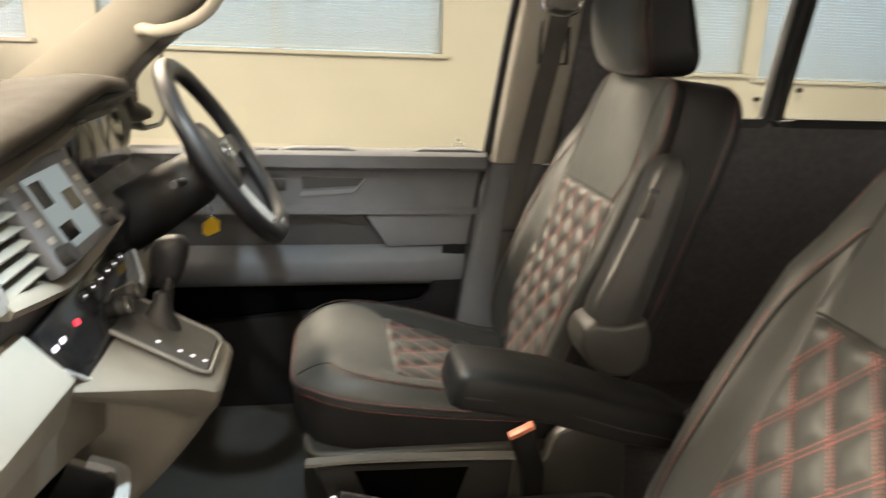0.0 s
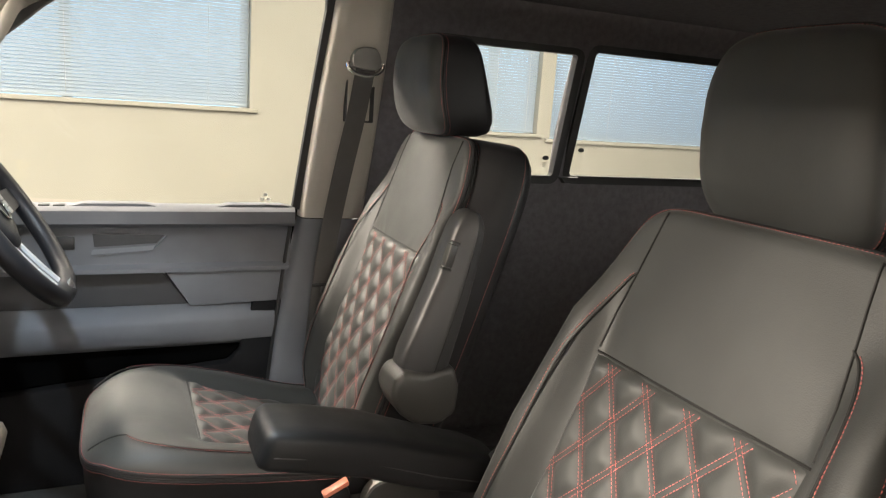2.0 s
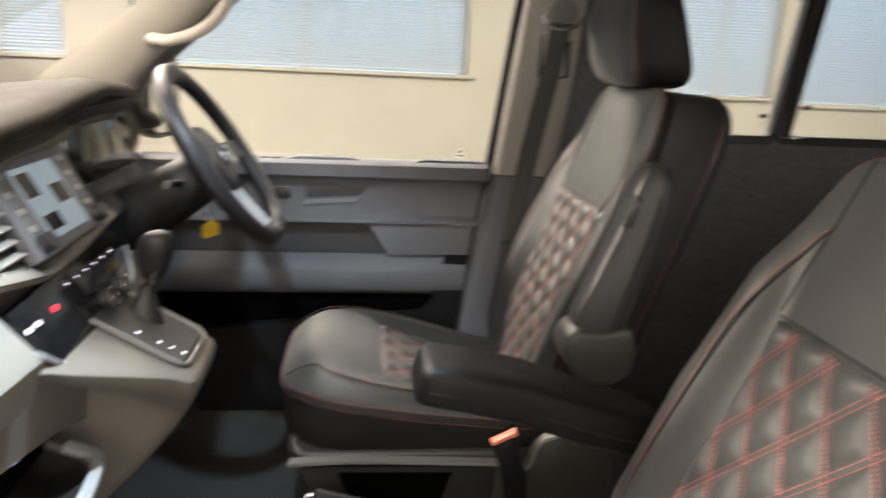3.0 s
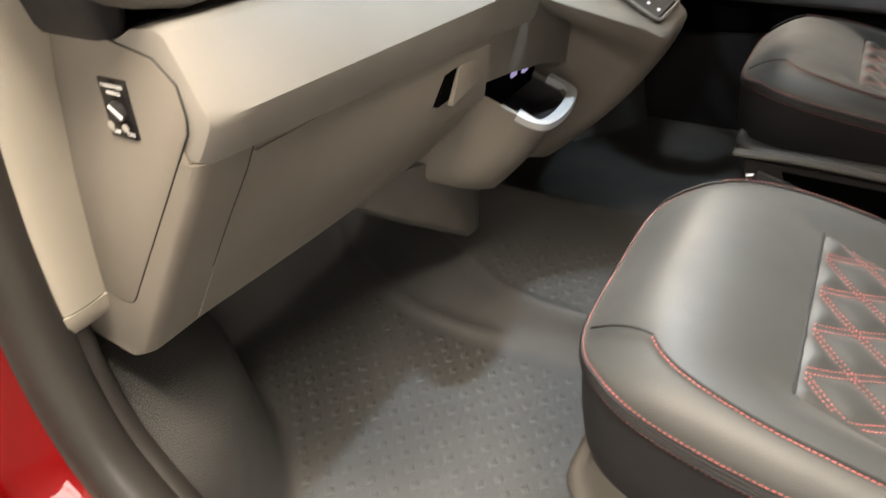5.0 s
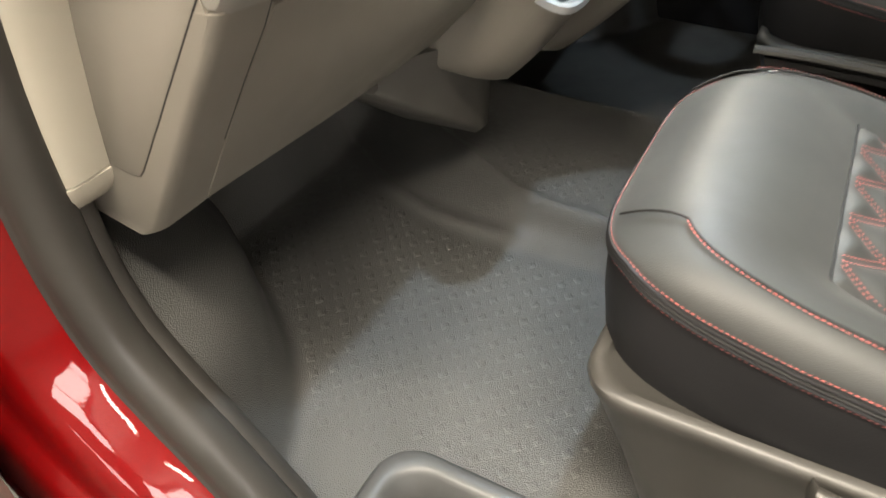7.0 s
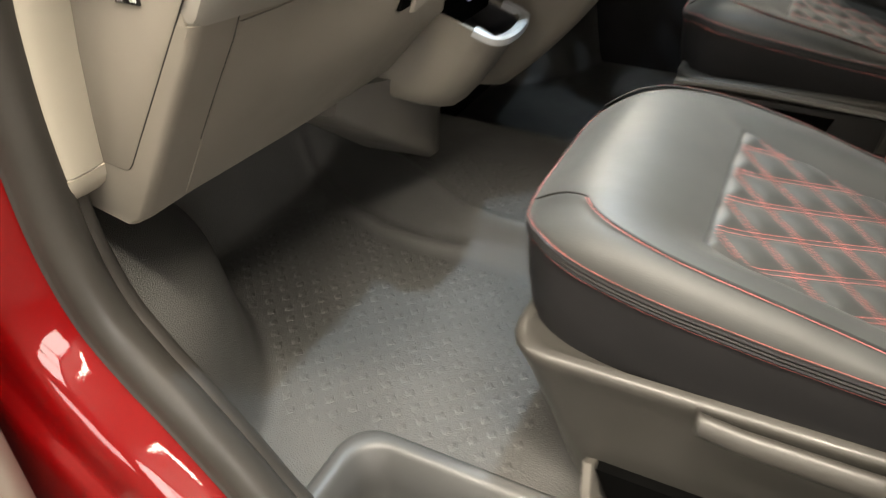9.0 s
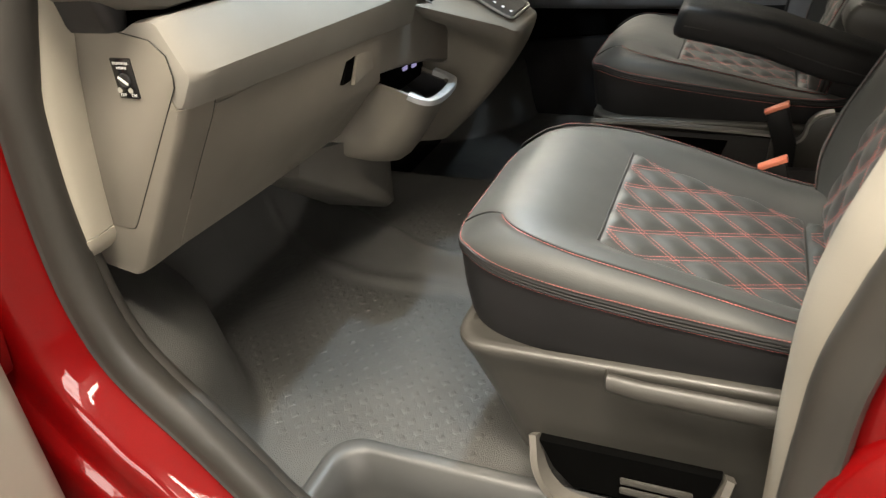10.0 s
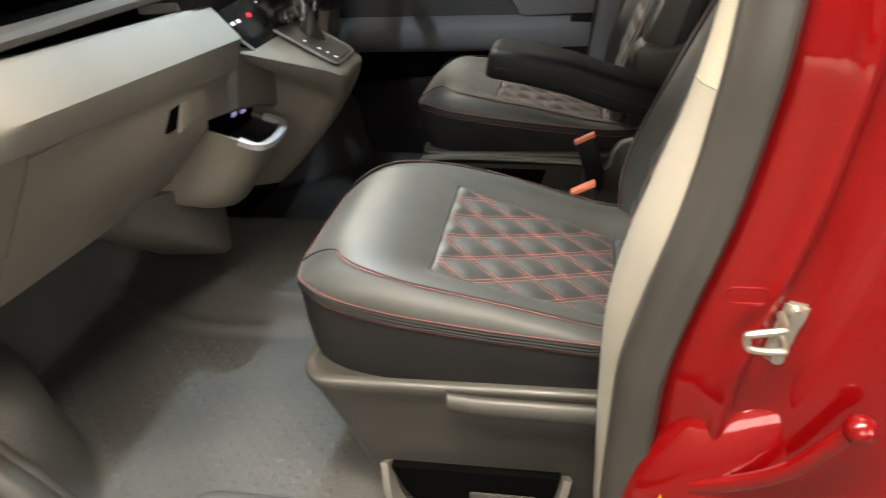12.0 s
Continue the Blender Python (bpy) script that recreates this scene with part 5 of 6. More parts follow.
# lower body with the glove box front
def low_sec(dx, dz, flat=0.0):
    """Front profile of the lower body; flat: 1 for the straight face at its outer end."""
    full = [(-0.440, 0.580 + dz), (-0.446, 0.55 + dz), (-0.452, 0.50 + dz), (-0.478, 0.44), (-0.545, 0.362), (-0.575, 0.350)]
    straight = [(-0.440, 0.580), (-0.454, 0.552), (-0.484, 0.502), (-0.521, 0.438), (-0.566, 0.358), (-0.582, 0.348)]
    return [(p[0] + (q[0] - p[0]) * flat + dx, p[1] + (q[1] - p[1]) * flat) for p, q in zip(full, straight)] + [(-0.95, 0.42), (-0.95, 0.58)]


def neck_sec(dx, low):
    return [(-0.455 + dx, 0.545), (-0.458 + dx, 0.53), (-0.462 + dx, 0.50), (-0.470 + dx, low + 0.006), (-0.482 + dx, low), (-0.64, low), (-0.95, 0.47), (-0.95, 0.545)]


y_loft([(-0.8095, low_sec(-0.010, -0.002, 1)), (-0.8075, low_sec(-0.0052, 0, 1)), (-0.8035, low_sec(-0.0016, 0, 1)), (-0.797, low_sec(0.0, 0, 1)), (-0.74, low_sec(0.0, 0, 1)), (-0.66, low_sec(0.0, -0.006, 0.62)), (-0.58, low_sec(0.0, -0.013, 0.25)), (-0.5, low_sec(0.0, -0.02)), (-0.332, low_sec(0.004, -0.035)), (-0.326, low_sec(-0.012, -0.037)), (-0.322, neck_sec(0.0, 0.463)), (-0.2, neck_sec(0.006, 0.447)), (-0.1, neck_sec(0.012, 0.430)), (0.0, neck_sec(0.012, 0.40)), (0.2, neck_sec(-0.03, 0.40)), (0.80, neck_sec(-0.08, 0.40))], "lower_body", DASH, "", dash, 28)
# glove box lid, a little proud
def lid_sec(k, dz, flat):
    face = low_sec(k, dz, flat)[:5]
    face[0] = (face[0][0] - 0.004, face[0][1] - 0.012)
    face[4] = (face[4][0] + 0.004, face[4][1] + 0.006)
    return face + [(x - 0.03, z + 0.002) for x, z in face[::-1]]


lid = y_loft([(-0.7505, lid_sec(-0.004, 0, 1)), (-0.749, lid_sec(0.0009, 0, 1)), (-0.66, lid_sec(0.0009, -0.006, 0.62)), (-0.58, lid_sec(0.0009, -0.013, 0.25)), (-0.5, lid_sec(0.0009, -0.02, 0)), (-0.336, lid_sec(0.0060, -0.035, 0)), (-0.332, lid_sec(-0.002, -0.035, 0))], "glove_box_lid", DASH, "closed glove box lid")
part("lid_gap", tube([(x + 0.0002, -0.7515, z) for x, z in low_sec(0.0, 0, 1)[:4]], 0.0006, None, 6, (0, 1, 0)), SEAM, lid, "narrow dark gap beside the lid")
part("finger_hole", prism([(-0.466, 0.499), (-0.440, 0.499), (-0.418, 0.530), (-0.444, 0.529)], "x", -0.462, -0.4410, 0.0), VOID, lid, "dark finger recess")
part("lock_plate", prism([(-0.432, 0.488), (-0.362, 0.496), (-0.362, 0.527), (-0.412, 0.530)], "x", -0.452, -0.4405, 0.0015), DASH, lid)
# light pad across the passenger side
def pad_sec(y, k=0.0):
    u = y + 0.79
    tx, tz = -0.446 - 0.024 * u, 0.675 - 0.056 * u
    rz, bz = 0.616 - 0.050 * u, 0.578 - 0.080 * u
    return [(tx - 0.05, tz - 0.012), (tx - 0.03, tz - 0.001), (tx - 0.007, tz + 0.001), (tx, tz - 0.003), (-0.4225 + k, rz + 0.006), (-0.4195 + k, rz), (-0.4215 + k, rz - 0.007), (-0.435 + k, bz + 0.006), (-0.440 + k, bz), (-0.47, bz)]


y_loft([(-0.808, [(x - 0.012, 0.625 + (z - 0.625) * 0.86) for x, z in pad_sec(-0.81)]), (-0.806, [(x - 0.005, 0.625 + (z - 0.625) * 0.95) for x, z in pad_sec(-0.81)]), (-0.798, pad_sec(-0.80))] + [(y, pad_sec(y, 0.008 * (y + 0.8))) for y in (-0.76, -0.6, -0.4, -0.25, -0.215)] + [(-0.208, [(x - 0.006, z - 0.003) for x, z in pad_sec(-0.208)])], "light_pad", PAD, "light grey padded trim strip")
# side cover with the airbag switch
COVER = [(-0.600, 0.4225), (-0.573, 0.4185), (-0.566, 0.4205), (-0.560, 0.427), (-0.4445, 0.606), (-0.4425, 0.618), (-0.445, 0.640), (-0.462, 0.656), (-0.50, 0.664), (-0.586, 0.664)]
cover = part("side_cover", prism(COVER, "y", -0.8106, -0.79, 0.0008), DASH, dash, "removable dashboard side cover")
# Dark tube laid on the surface paints the shaded gap.
part("cover_gap", tube([(x, -0.8093, z) for x, z in COVER], 0.0009, None, 6, (0, 1, 0), True), SEAM, cover, "narrow dark gap round the cover")
part("side_body", prism([(-0.66, 0.372), (-0.600, 0.358), (-0.588, 0.358), (-0.450, 0.575), (-0.462, 0.650), (-0.66, 0.650)], "y", -0.8091, -0.60, 0.0), DASH, dash)
sw = part("airbag_switch", prism([(-0.521, 0.592), (-0.493, 0.592), (-0.493, 0.637), (-0.521, 0.637)], "y", -0.8125, -0.80, 0.001), GLOSS, cover, "black airbag switch plate")
c0 = Vector((-0.507, -0.8128, 0.613))
bm = bmesh.new()
bmesh.ops.create_cone(bm, cap_ends=True, segments=18, radius1=0.0085, radius2=0.0075, depth=0.004, matrix=Matrix.Translation(c0) @ pose(0, 0, 0, 90, 0, 0))
part("key_slot", bm, BLACK, sw)
part("key_line", turned(box(-0.007, 0.007, -0.0008, 0.0008, -0.0012, 0.0012, 0), pose(-0.507, -0.8152, 0.613, 0, 35, 0)), PRINT, sw, "white slot mark")


def text(body, size, m, mat, name="lettering"):
    c = bpy.data.curves.new(name, "FONT")
    c.body, c.size, c.align_x, c.align_y, c.extrude = body, size, "CENTER", "CENTER", 0.0002
    tmp = bpy.data.objects.new("tmp", c)
    scene.collection.objects.link(tmp)
    me = bpy.data.meshes.new_from_object(tmp.evaluated_get(bpy.context.evaluated_depsgraph_get()))
    bpy.data.objects.remove(tmp)
    me.materials.append(mat)
    ob = new(name, me)
    ob.matrix_world = m
    return ob


def side_text(body, x, z, size):
    ob = text(body, size, pose(x, -0.8128, z, 90, 0, 0), PRINT)
    ob.parent = sw
    ob["label"] = "white lettering"
    return ob


side_text("PASSENGER", -0.507, 0.6315, 0.0042)
side_text("AIRBAG", -0.507, 0.6265, 0.0042)
side_text("OFF", -0.5145, 0.596, 0.0048)
side_text("ON", -0.4995, 0.596, 0.0048)
for x, z in ((-0.5145, 0.6025), (-0.4995, 0.6025)):
    bm = bmesh.new()
    bmesh.ops.create_cone(bm, cap_ends=True, segments=14, radius1=0.0032, radius2=0.0032, depth=0.0006, matrix=pose(x, -0.8160, z, 90, 0, 0))
    part("symbol", bm, PRINT_DIM, sw, "white symbol")
# shade painted as near-black faces between pad and ledge, and in the open shelf above
y_loft([(y, [(-0.56, z - 0.06), (-0.56, z + 0.03), (-0.80, z + 0.035), (-0.80, z - 0.06)]) for y, z in ((-0.80, 0.665), (-0.25, 0.65), (-0.17, 0.61))], "shelf_shadow_gap", VOID, "lower shelf gap, its shade painted near black")


def ledge_sec(x, z):
    return [(x - 0.012, z), (x - 0.003, z - 0.004), (x, z - 0.011), (x - 0.004, z - 0.019), (x - 0.014, z - 0.023), (-0.78, z - 0.03), (-0.78, z - 0.004)]


y_loft([(-0.885, ledge_sec(-0.462, 0.79)), (-0.862, ledge_sec(-0.458, 0.752)), (-0.84, ledge_sec(-0.455, 0.728)), (-0.81, ledge_sec(-0.453, 0.711)), (-0.77, ledge_sec(-0.453, 0.702)), (-0.65, ledge_sec(-0.455, 0.700)), (-0.5, ledge_sec(-0.458, 0.699)), (-0.24, ledge_sec(-0.466, 0.693))], "shelf_ledge", LEDGE, "grey lip of the open shelf")
y_loft([(y, [(-0.480, z), (-0.482, z + 0.003), (-0.72, z + 0.004), (-0.72, z - 0.01), (-0.49, z - 0.01)]) for y, z in ((-0.84, 0.728), (-0.81, 0.711), (-0.77, 0.702), (-0.5, 0.699), (-0.27, 0.693))], "shelf_floor", VOID, "near-black face painting the shade in the open shelf")
part("shelf_back", box(-0.70, -0.68, -0.84, -0.24, 0.66, 0.80, 0), VOID, dash, "near-black face painting the shade in the open shelf")
part("shelf_inner_end", box(-0.70, -0.478, -0.2855, -0.279, 0.66, 0.80, 0), BLACK, dash, "black sheet painting the shade at the shelf end")
part("shelf_end", loft([[(x, y, z) for x, y in rounded(-0.70, x1, y0, -0.79, 0.012, 5)] for z, x1, y0 in ((0.664, -0.50, -0.815), (0.672, -0.495, -0.822), (0.70, -0.49, -0.835), (0.75, -0.49, -0.852), (0.81, -0.49, -0.86))], True), BLACK, dash)
# upper crash pad
def hood_sec(z, x):
    return [(x - 0.02, z - 0.028), (x, z - 0.022), (x + 0.004, z - 0.010), (x - 0.004, z + 0.002), (x - 0.05, z + 0.009), (x - 0.30, z - 0.022), (x - 0.75, z - 0.11), (x - 0.75, z - 0.14), (x - 0.2, z - 0.05)]


y_loft([(-0.86, hood_sec(0.792, -0.470)), (-0.60, hood_sec(0.806, -0.470)), (-0.30, hood_sec(0.815, -0.480)), (-0.10, hood_sec(0.824, -0.500)), (0.12, hood_sec(0.834, -0.515)), (0.26, hood_sec(0.850, -0.520)), (0.40, hood_sec(0.862, -0.525)), (0.58, hood_sec(0.850, -0.535)), (0.70, hood_sec(0.80, -0.55)), (0.84, hood_sec(0.77, -0.55))], "dash_top", DASH_TOP, "dark textured dashboard top", sharp=55)
# centre stack: frame, vents, display
part("centre_frame", prism([(-0.64, 0.640), (-0.490, 0.640), (-0.555, 0.806), (-0.64, 0.806)], "y", -0.275, 0.215, 0.006), GREY_TRIM, dash, "light grey centre stack surround")
part("divider", prism([(-0.53, 0.806), (-0.485, 0.800), (-0.450, 0.684), (-0.50, 0.670)], "y", -0.280, -0.252, 0.004), GREY_TRIM, dash)
SILL = [(-0.262, -0.446, 0.684), (-0.16, -0.452, 0.662), (-0.06, -0.460, 0.641), (-0.03, -0.460, 0.640), (0.08, -0.455, 0.655), (0.165, -0.451, 0.671)]
y_loft([(y, [(x - 0.030, z + 0.014), (x - 0.005, z + 0.007), (x, z), (x - 0.005, z - 0.009), (x - 0.06, z - 0.012), (x - 0.06, z + 0.014)]) for y, x, z in SILL], "stack_sill", DASH, "light trim under the vents and screen")
y_loft([(y, [(x - 0.012, z - 0.009), (x - 0.024, z - 0.05), (-0.58, z - 0.05), (-0.58, z - 0.009)]) for y, x, z in SILL], "stack_underside", BLACK, "black panel under the light trim")
y_loft([(y, [(x - 0.012, z - 0.040), (x - 0.002, z - 0.044), (x - 0.004, z - 0.058), (x - 0.016, z - 0.062), (x - 0.06, z - 0.06), (x - 0.06, z - 0.04)]) for y, x, z in ((-0.285, -0.484, 0.816), (-0.10, -0.505, 0.824), (0.12, -0.520, 0.834), (0.23, -0.526, 0.846))], "stack_brow", DASH, "light trim over the vents and screen")
vm = pose(-0.496, -0.180, 0.732, 0, -22, 0)
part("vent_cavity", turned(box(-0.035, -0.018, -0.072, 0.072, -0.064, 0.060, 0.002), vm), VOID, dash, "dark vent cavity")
for k in range(7):
    part("vent_slat", turned(box(-0.012, 0.010, -0.070, 0.068, -0.0016, 0.0016, 0.001), vm @ pose(0, 0, -0.054 + 0.0175 * k, 0, 32, 0)), PAD, dash, "light vent slat")
for y in (-0.030, 0.026):
    part("vent_vane", turned(box(-0.016, -0.012, -0.0015, 0.0015, -0.060, 0.058, 0), vm @ pose(0, y, 0)), BLACK, dash, "dark vertical vent vane")
dm = pose(-0.492, 0.016, 0.722, 0, -29, 0)
# Grey base colour paints the reflection on the screen surround.
scr = part("display", turned(box(-0.012, 0.008, -0.118, 0.118, -0.066, 0.066, 0.005), dm), DOOR, dash, "touch screen unit, grey reflection put into its colour")
part("screen_image", turned(box(0.0078, 0.009, -0.066, 0.062, -0.050, 0.050, 0), dm), SCREEN, scr, "lit pale display")
for y0, y1, z0, z1 in ((-0.060, -0.022, 0.008, 0.042), (-0.055, -0.01, -0.040, -0.018), (0.012, 0.055, -0.012, 0.016)):
    part("screen_tile", turned(box(0.009, 0.0095, y0, y1, z0, z1, 0), dm), GLOSS, scr, "dark screen tile")
for sgn in (-1, 1):
    for k in range(4):
        part("menu_key", turned(box(0.008, 0.0095, -0.009, 0.009, -0.004, 0.004, 0.0005), dm @ pose(0, sgn * 0.092, 0.046 - 0.024 * k)), PRINT_DIM, scr, "grey menu key")
    bm = bmesh.new()
    bmesh.ops.create_cone(bm, cap_ends=True, segments=20, radius1=0.013, radius2=0.012, depth=0.02, matrix=dm @ pose(0.014, sgn * 0.094, -0.048, 0, 90, 0))
    part("knob", bm, BLACK, scr, "small round control knob")
# climate panel, glossy, tilted
cm = pose(-0.444, 0.0, 0.588, 0, -20, 0)
clim = part("climate_panel", turned(prism([(-0.195, 0.020), (-0.170, -0.010), (-0.105, -0.062), (-0.06, -0.066), (0.14, -0.040), (0.185, -0.015), (0.20, 0.025), (0.19, 0.055), (0.12, 0.060), (-0.185, 0.046)], "x", -0.03, 0.0, 0.004), cm), GLOSS, dash, "gloss black climate panel")
for k in range(2):
    bm = bmesh.new()
    bmesh.ops.create_cone(bm, cap_ends=True, segments=24, radius1=0.0145, radius2=0.013, depth=0.016, matrix=cm @ pose(0.008, 0.048 + 0.062 * k, -0.018, 0, 90, 0))
    kn = part("climate_knob", bm, BLACK, clim, "round climate knob")
    part("knob_ring", tube([cm @ Vector((0.015, 0.048 + 0.062 * k + 0.0138 * math.cos(a), -0.018 + 0.0138 * math.sin(a))) for a in [2 * math.pi * i / 24 for i in range(24)]], 0.0018, None, 6, (1, 0, 0), True), CHROME, kn, "chrome knob ring")
for k in range(6):
    part("climate_key", turned(box(0.0, 0.003, -0.009, 0.009, -0.005, 0.005, 0.001), cm @ pose(0, -0.04 + 0.034 * k, 0.034)), BLACK, clim, "small climate key")
    part("key_mark", turned(box(0.003, 0.0036, -0.003, 0.003, -0.001, 0.001, 0), cm @ pose(0, -0.04 + 0.034 * k, 0.034)), LED_WHITE, clim, "lit key symbol")
part("hazard_key", turned(box(0.0, 0.004, -0.0042, 0.0042, -0.0035, 0.0035, 0.001), cm @ pose(0, -0.092, 0.018)), LED_RED, clim, "red lit hazard key")
for k in range(2):
    part("key_mark", turned(box(0.0, 0.001, -0.006, 0.006, -0.003, 0.003, 0), cm @ pose(0, -0.165 + 0.024 * k, 0.016)), LED_WHITE, clim, "lit key symbol")
part("climate_rim", tube([cm @ Vector((0.0, y, z)) for y, z in ((-0.172, -0.010), (-0.106, -0.064), (-0.06, -0.068), (0.14, -0.042), (0.187, -0.016), (0.202, 0.025))], 0.003, None, 6, (1, 0, 0)), SILVER, clim, "silver panel edge")

# selector console: a tapering block under the climate panel
def con_ring(z, x_front, x_rear, y0, y1, r=0.025, dx=0.0):
    return [(x, y, z + (x_rear - x) * dx) for x, y in rounded(x_front, x_rear, y0, y1, r, 5)]


def con_sec(f, z, grow=0.0):
    """Five-cornered section, its passenger side cut back for the cubby."""
    x_rear = -0.294 - 0.19 * f ** 1.45 - grow
    y1, yc = 0.138 - 0.08 * f - grow, -0.040 + 0.052 * smoothstep(0.06, 0.30, f) + grow
    k = smoothstep(0.02, 0.22, f)
    xd, yd = -0.47 - 0.10 * k, -0.20 + 0.19 * k
    pts = [(-0.60, y1), (x_rear - 0.03, y1), (x_rear - 0.008, y1 - 0.008), (x_rear, y1 - 0.03), (x_rear, yc + 0.03), (x_rear - 0.008, yc + 0.008), (x_rear - 0.03, yc - 0.004), (xd, yd), (-0.60, yd)]
    slope = 0.55 * (1 - f)
    return [(x, y, z + (x_rear - x) * slope) for x, y in pts]


rings = [con_sec(i / 14, 0.470 - 0.253 * i / 14) for i in range(15)]
con = part("selector_console", loft(rings[::-1] + [con_sec(0.0, 0.478, 0.006)], True), DASH, dash, "warm grey selector console", 50)
# top frame and dark selector gate on the sloping top
part("gate_plate", loft([con_ring(0.487, -0.48, -0.314, -0.010, 0.118, 0.015, 0.56), con_ring(0.4955, -0.478, -0.316, -0.008, 0.116, 0.014, 0.56)], True), BLACK, con, "black selector gate")
part("gate_frame", tube(con_ring(0.4915, -0.482, -0.311, -0.014, 0.122, 0.018, 0.56), 0.0028, None, 6, (0, 0, 1), True), GREY_TRIM, con, "grey selector frame")
for k in range(4):
    part("gate_letter", turned(box(-0.0024, 0.0024, -0.0022, 0.0022, 0, 0.0008, 0), pose(-0.380 + 0.016 * k + (0.012 if k else 0), 0.006 + 0.002 * k, 0.5355 - 0.56 * (0.016 * k + (0.012 if k else 0)), 0, 29, 0)), LED_WHITE, con, "lit selector letter")

gl = thing("gear_selector", "black leather automatic gear selector with boot", "gear lever")
kx, ky = -0.395, 0.085
part("boot", loft([[(kx + o + r * math.cos(a), ky - 0.004 + r * 0.9 * math.sin(a), z) for a in [2 * math.pi * k / 20 for k in range(20)]] for r, z, o in ((0.034, 0.518, 0.0), (0.027, 0.536, 0.0), (0.019, 0.552, 0.002), (0.012, 0.568, 0.006), (0.010, 0.582, 0.008))], True), BLACK, gl, "black gaiter")
part("stem", tube([(kx + 0.006, ky, 0.53), (kx + 0.016, ky + 0.012, 0.60)], 0.010, None, 12, (1, 0, 0)), GLOSS, gl)
part("knob", loft([[(kx + 0.014 + o + r * 1.25 * math.cos(a), ky + 0.018 + r * 0.9 * math.sin(a), z + 0.15 * r * math.cos(a)) for a in [2 * math.pi * k / 22 for k in range(22)]] for r, z, o in ((0.009, 0.582, 0), (0.015, 0.592, 0.0), (0.019, 0.608, 0.002), (0.022, 0.630, 0.004), (0.0215, 0.645, 0.006), (0.017, 0.656, 0.006), (0.008, 0.661, 0.006))], True), RIM_LEATHER, gl, "black leather selector knob", 60)

# cubby tray with a silver lip under the console
def blend_ring(a, b, f, grow=0.0):
    c = sum((Vector(p) for p in a), Vector()) / len(a)
    out = []
    for p, q in zip(a, b):
        r = Vector(p).lerp(Vector(q), f)
        out.append(r + (c - Vector(p)).normalized() * grow)
    return out


CUB_TOP = [(-0.58, -0.255, 0.456), (-0.484, -0.257, 0.429), (-0.428, -0.259, 0.413), (-0.408, -0.252, 0.402), (-0.399, -0.232, 0.394), (-0.402, -0.150, 0.387), (-0.416, -0.086, 0.384), (-0.436, -0.070, 0.390), (-0.58, -0.06, 0.44)]
CUB_LOW = [(-0.60, -0.310, 0.312), (-0.568, -0.302, 0.303), (-0.525, -0.268, 0.280), (-0.502, -0.240, 0.268), (-0.490, -0.216, 0.262), (-0.494, -0.155, 0.252), (-0.505, -0.100, 0.250), (-0.525, -0.088, 0.255), (-0.60, -0.080, 0.262)]
rings = [blend_ring(CUB_LOW, CUB_TOP, 0.0, 0.01), blend_ring(CUB_LOW, CUB_TOP, 0.04)]
for f in (0.25, 0.5, 0.75, 0.95):
    rings.append([p + Vector((0.010, 0, -0.004)) * math.sin(math.pi * f) * 0.5 for p in blend_ring(CUB_LOW, CUB_TOP, f)])
rings.append(blend_ring(CUB_TOP, CUB_TOP, 1.0))
rings.append([p + Vector((0, 0, 0.002)) for p in blend_ring(CUB_TOP, CUB_TOP, 1.0, 0.006)])
rings.append([p + Vector((0, 0, -0.006)) for p in blend_ring(CUB_TOP, CUB_TOP, 1.0, 0.012)])
cubby = part("cubby_body", loft(rings, "first"), DASH, dash, "open cubby tray body", 50)
part("cubby_well", loft([[p + Vector((0, 0, -0.004)) for p in blend_ring(CUB_TOP, CUB_TOP, 1.0, 0.011)], [p + Vector((-0.045, 0, -0.030)) for p in blend_ring(CUB_TOP, CUB_TOP, 1.0, 0.025)]], "last"), BLACK, cubby, "black cubby interior")
lip = smooth_path([(-0.432, -0.2595, 0.416), (-0.412, -0.2545, 0.406), (-0.4005, -0.240, 0.399), (-0.3985, -0.20, 0.393), (-0.402, -0.15, 0.390), (-0.414, -0.090, 0.388), (-0.428, -0.074, 0.392), (-0.46, -0.070, 0.402)], 4)
part("cubby_lip", sweep(lip, [(-0.008, -0.007), (0.008, -0.007), (0.009, 0.003), (0.005, 0.006), (-0.007, 0.005)], (0, 0, 1)), SILVER, cubby, "silver cubby lip")
part("cubby_back", box(-0.60, -0.486, -0.250, -0.062, 0.395, 0.470, 0.004), VOID, dash, "cubby back, its shade painted near black")
for k in range(2):
    part("usb_port", box(-0.486, -0.482, -0.164 + 0.042 * k, -0.146 + 0.042 * k, 0.428 - 0.006 * k, 0.435 - 0.006 * k, 0.001), LED_VIOLET, cubby, "violet lit charging port")
# lower tunnel cover
y_loft([(-0.43, [(-0.572, 0.36), (-0.576, 0.325), (-0.584, 0.316), (-0.70, 0.31), (-0.70, 0.36)]), (-0.165, [(-0.548, 0.30), (-0.551, 0.140), (-0.560, 0.129), (-0.70, 0.12), (-0.70, 0.30)]), (-0.135, [(-0.549, 0.30), (-0.553, 0.133), (-0.562, 0.122), (-0.70, 0.115), (-0.70, 0.30)]), (-0.118, [(-0.560, 0.30), (-0.566, 0.140), (-0.575, 0.130), (-0.70, 0.12), (-0.70, 0.30)]), (-0.02, [(-0.64, 0.30), (-0.645, 0.160), (-0.65, 0.15), (-0.70, 0.14), (-0.70, 0.30)])], "tunnel_cover", LEDGE, "dark grey lower tunnel cover", sharp=50)

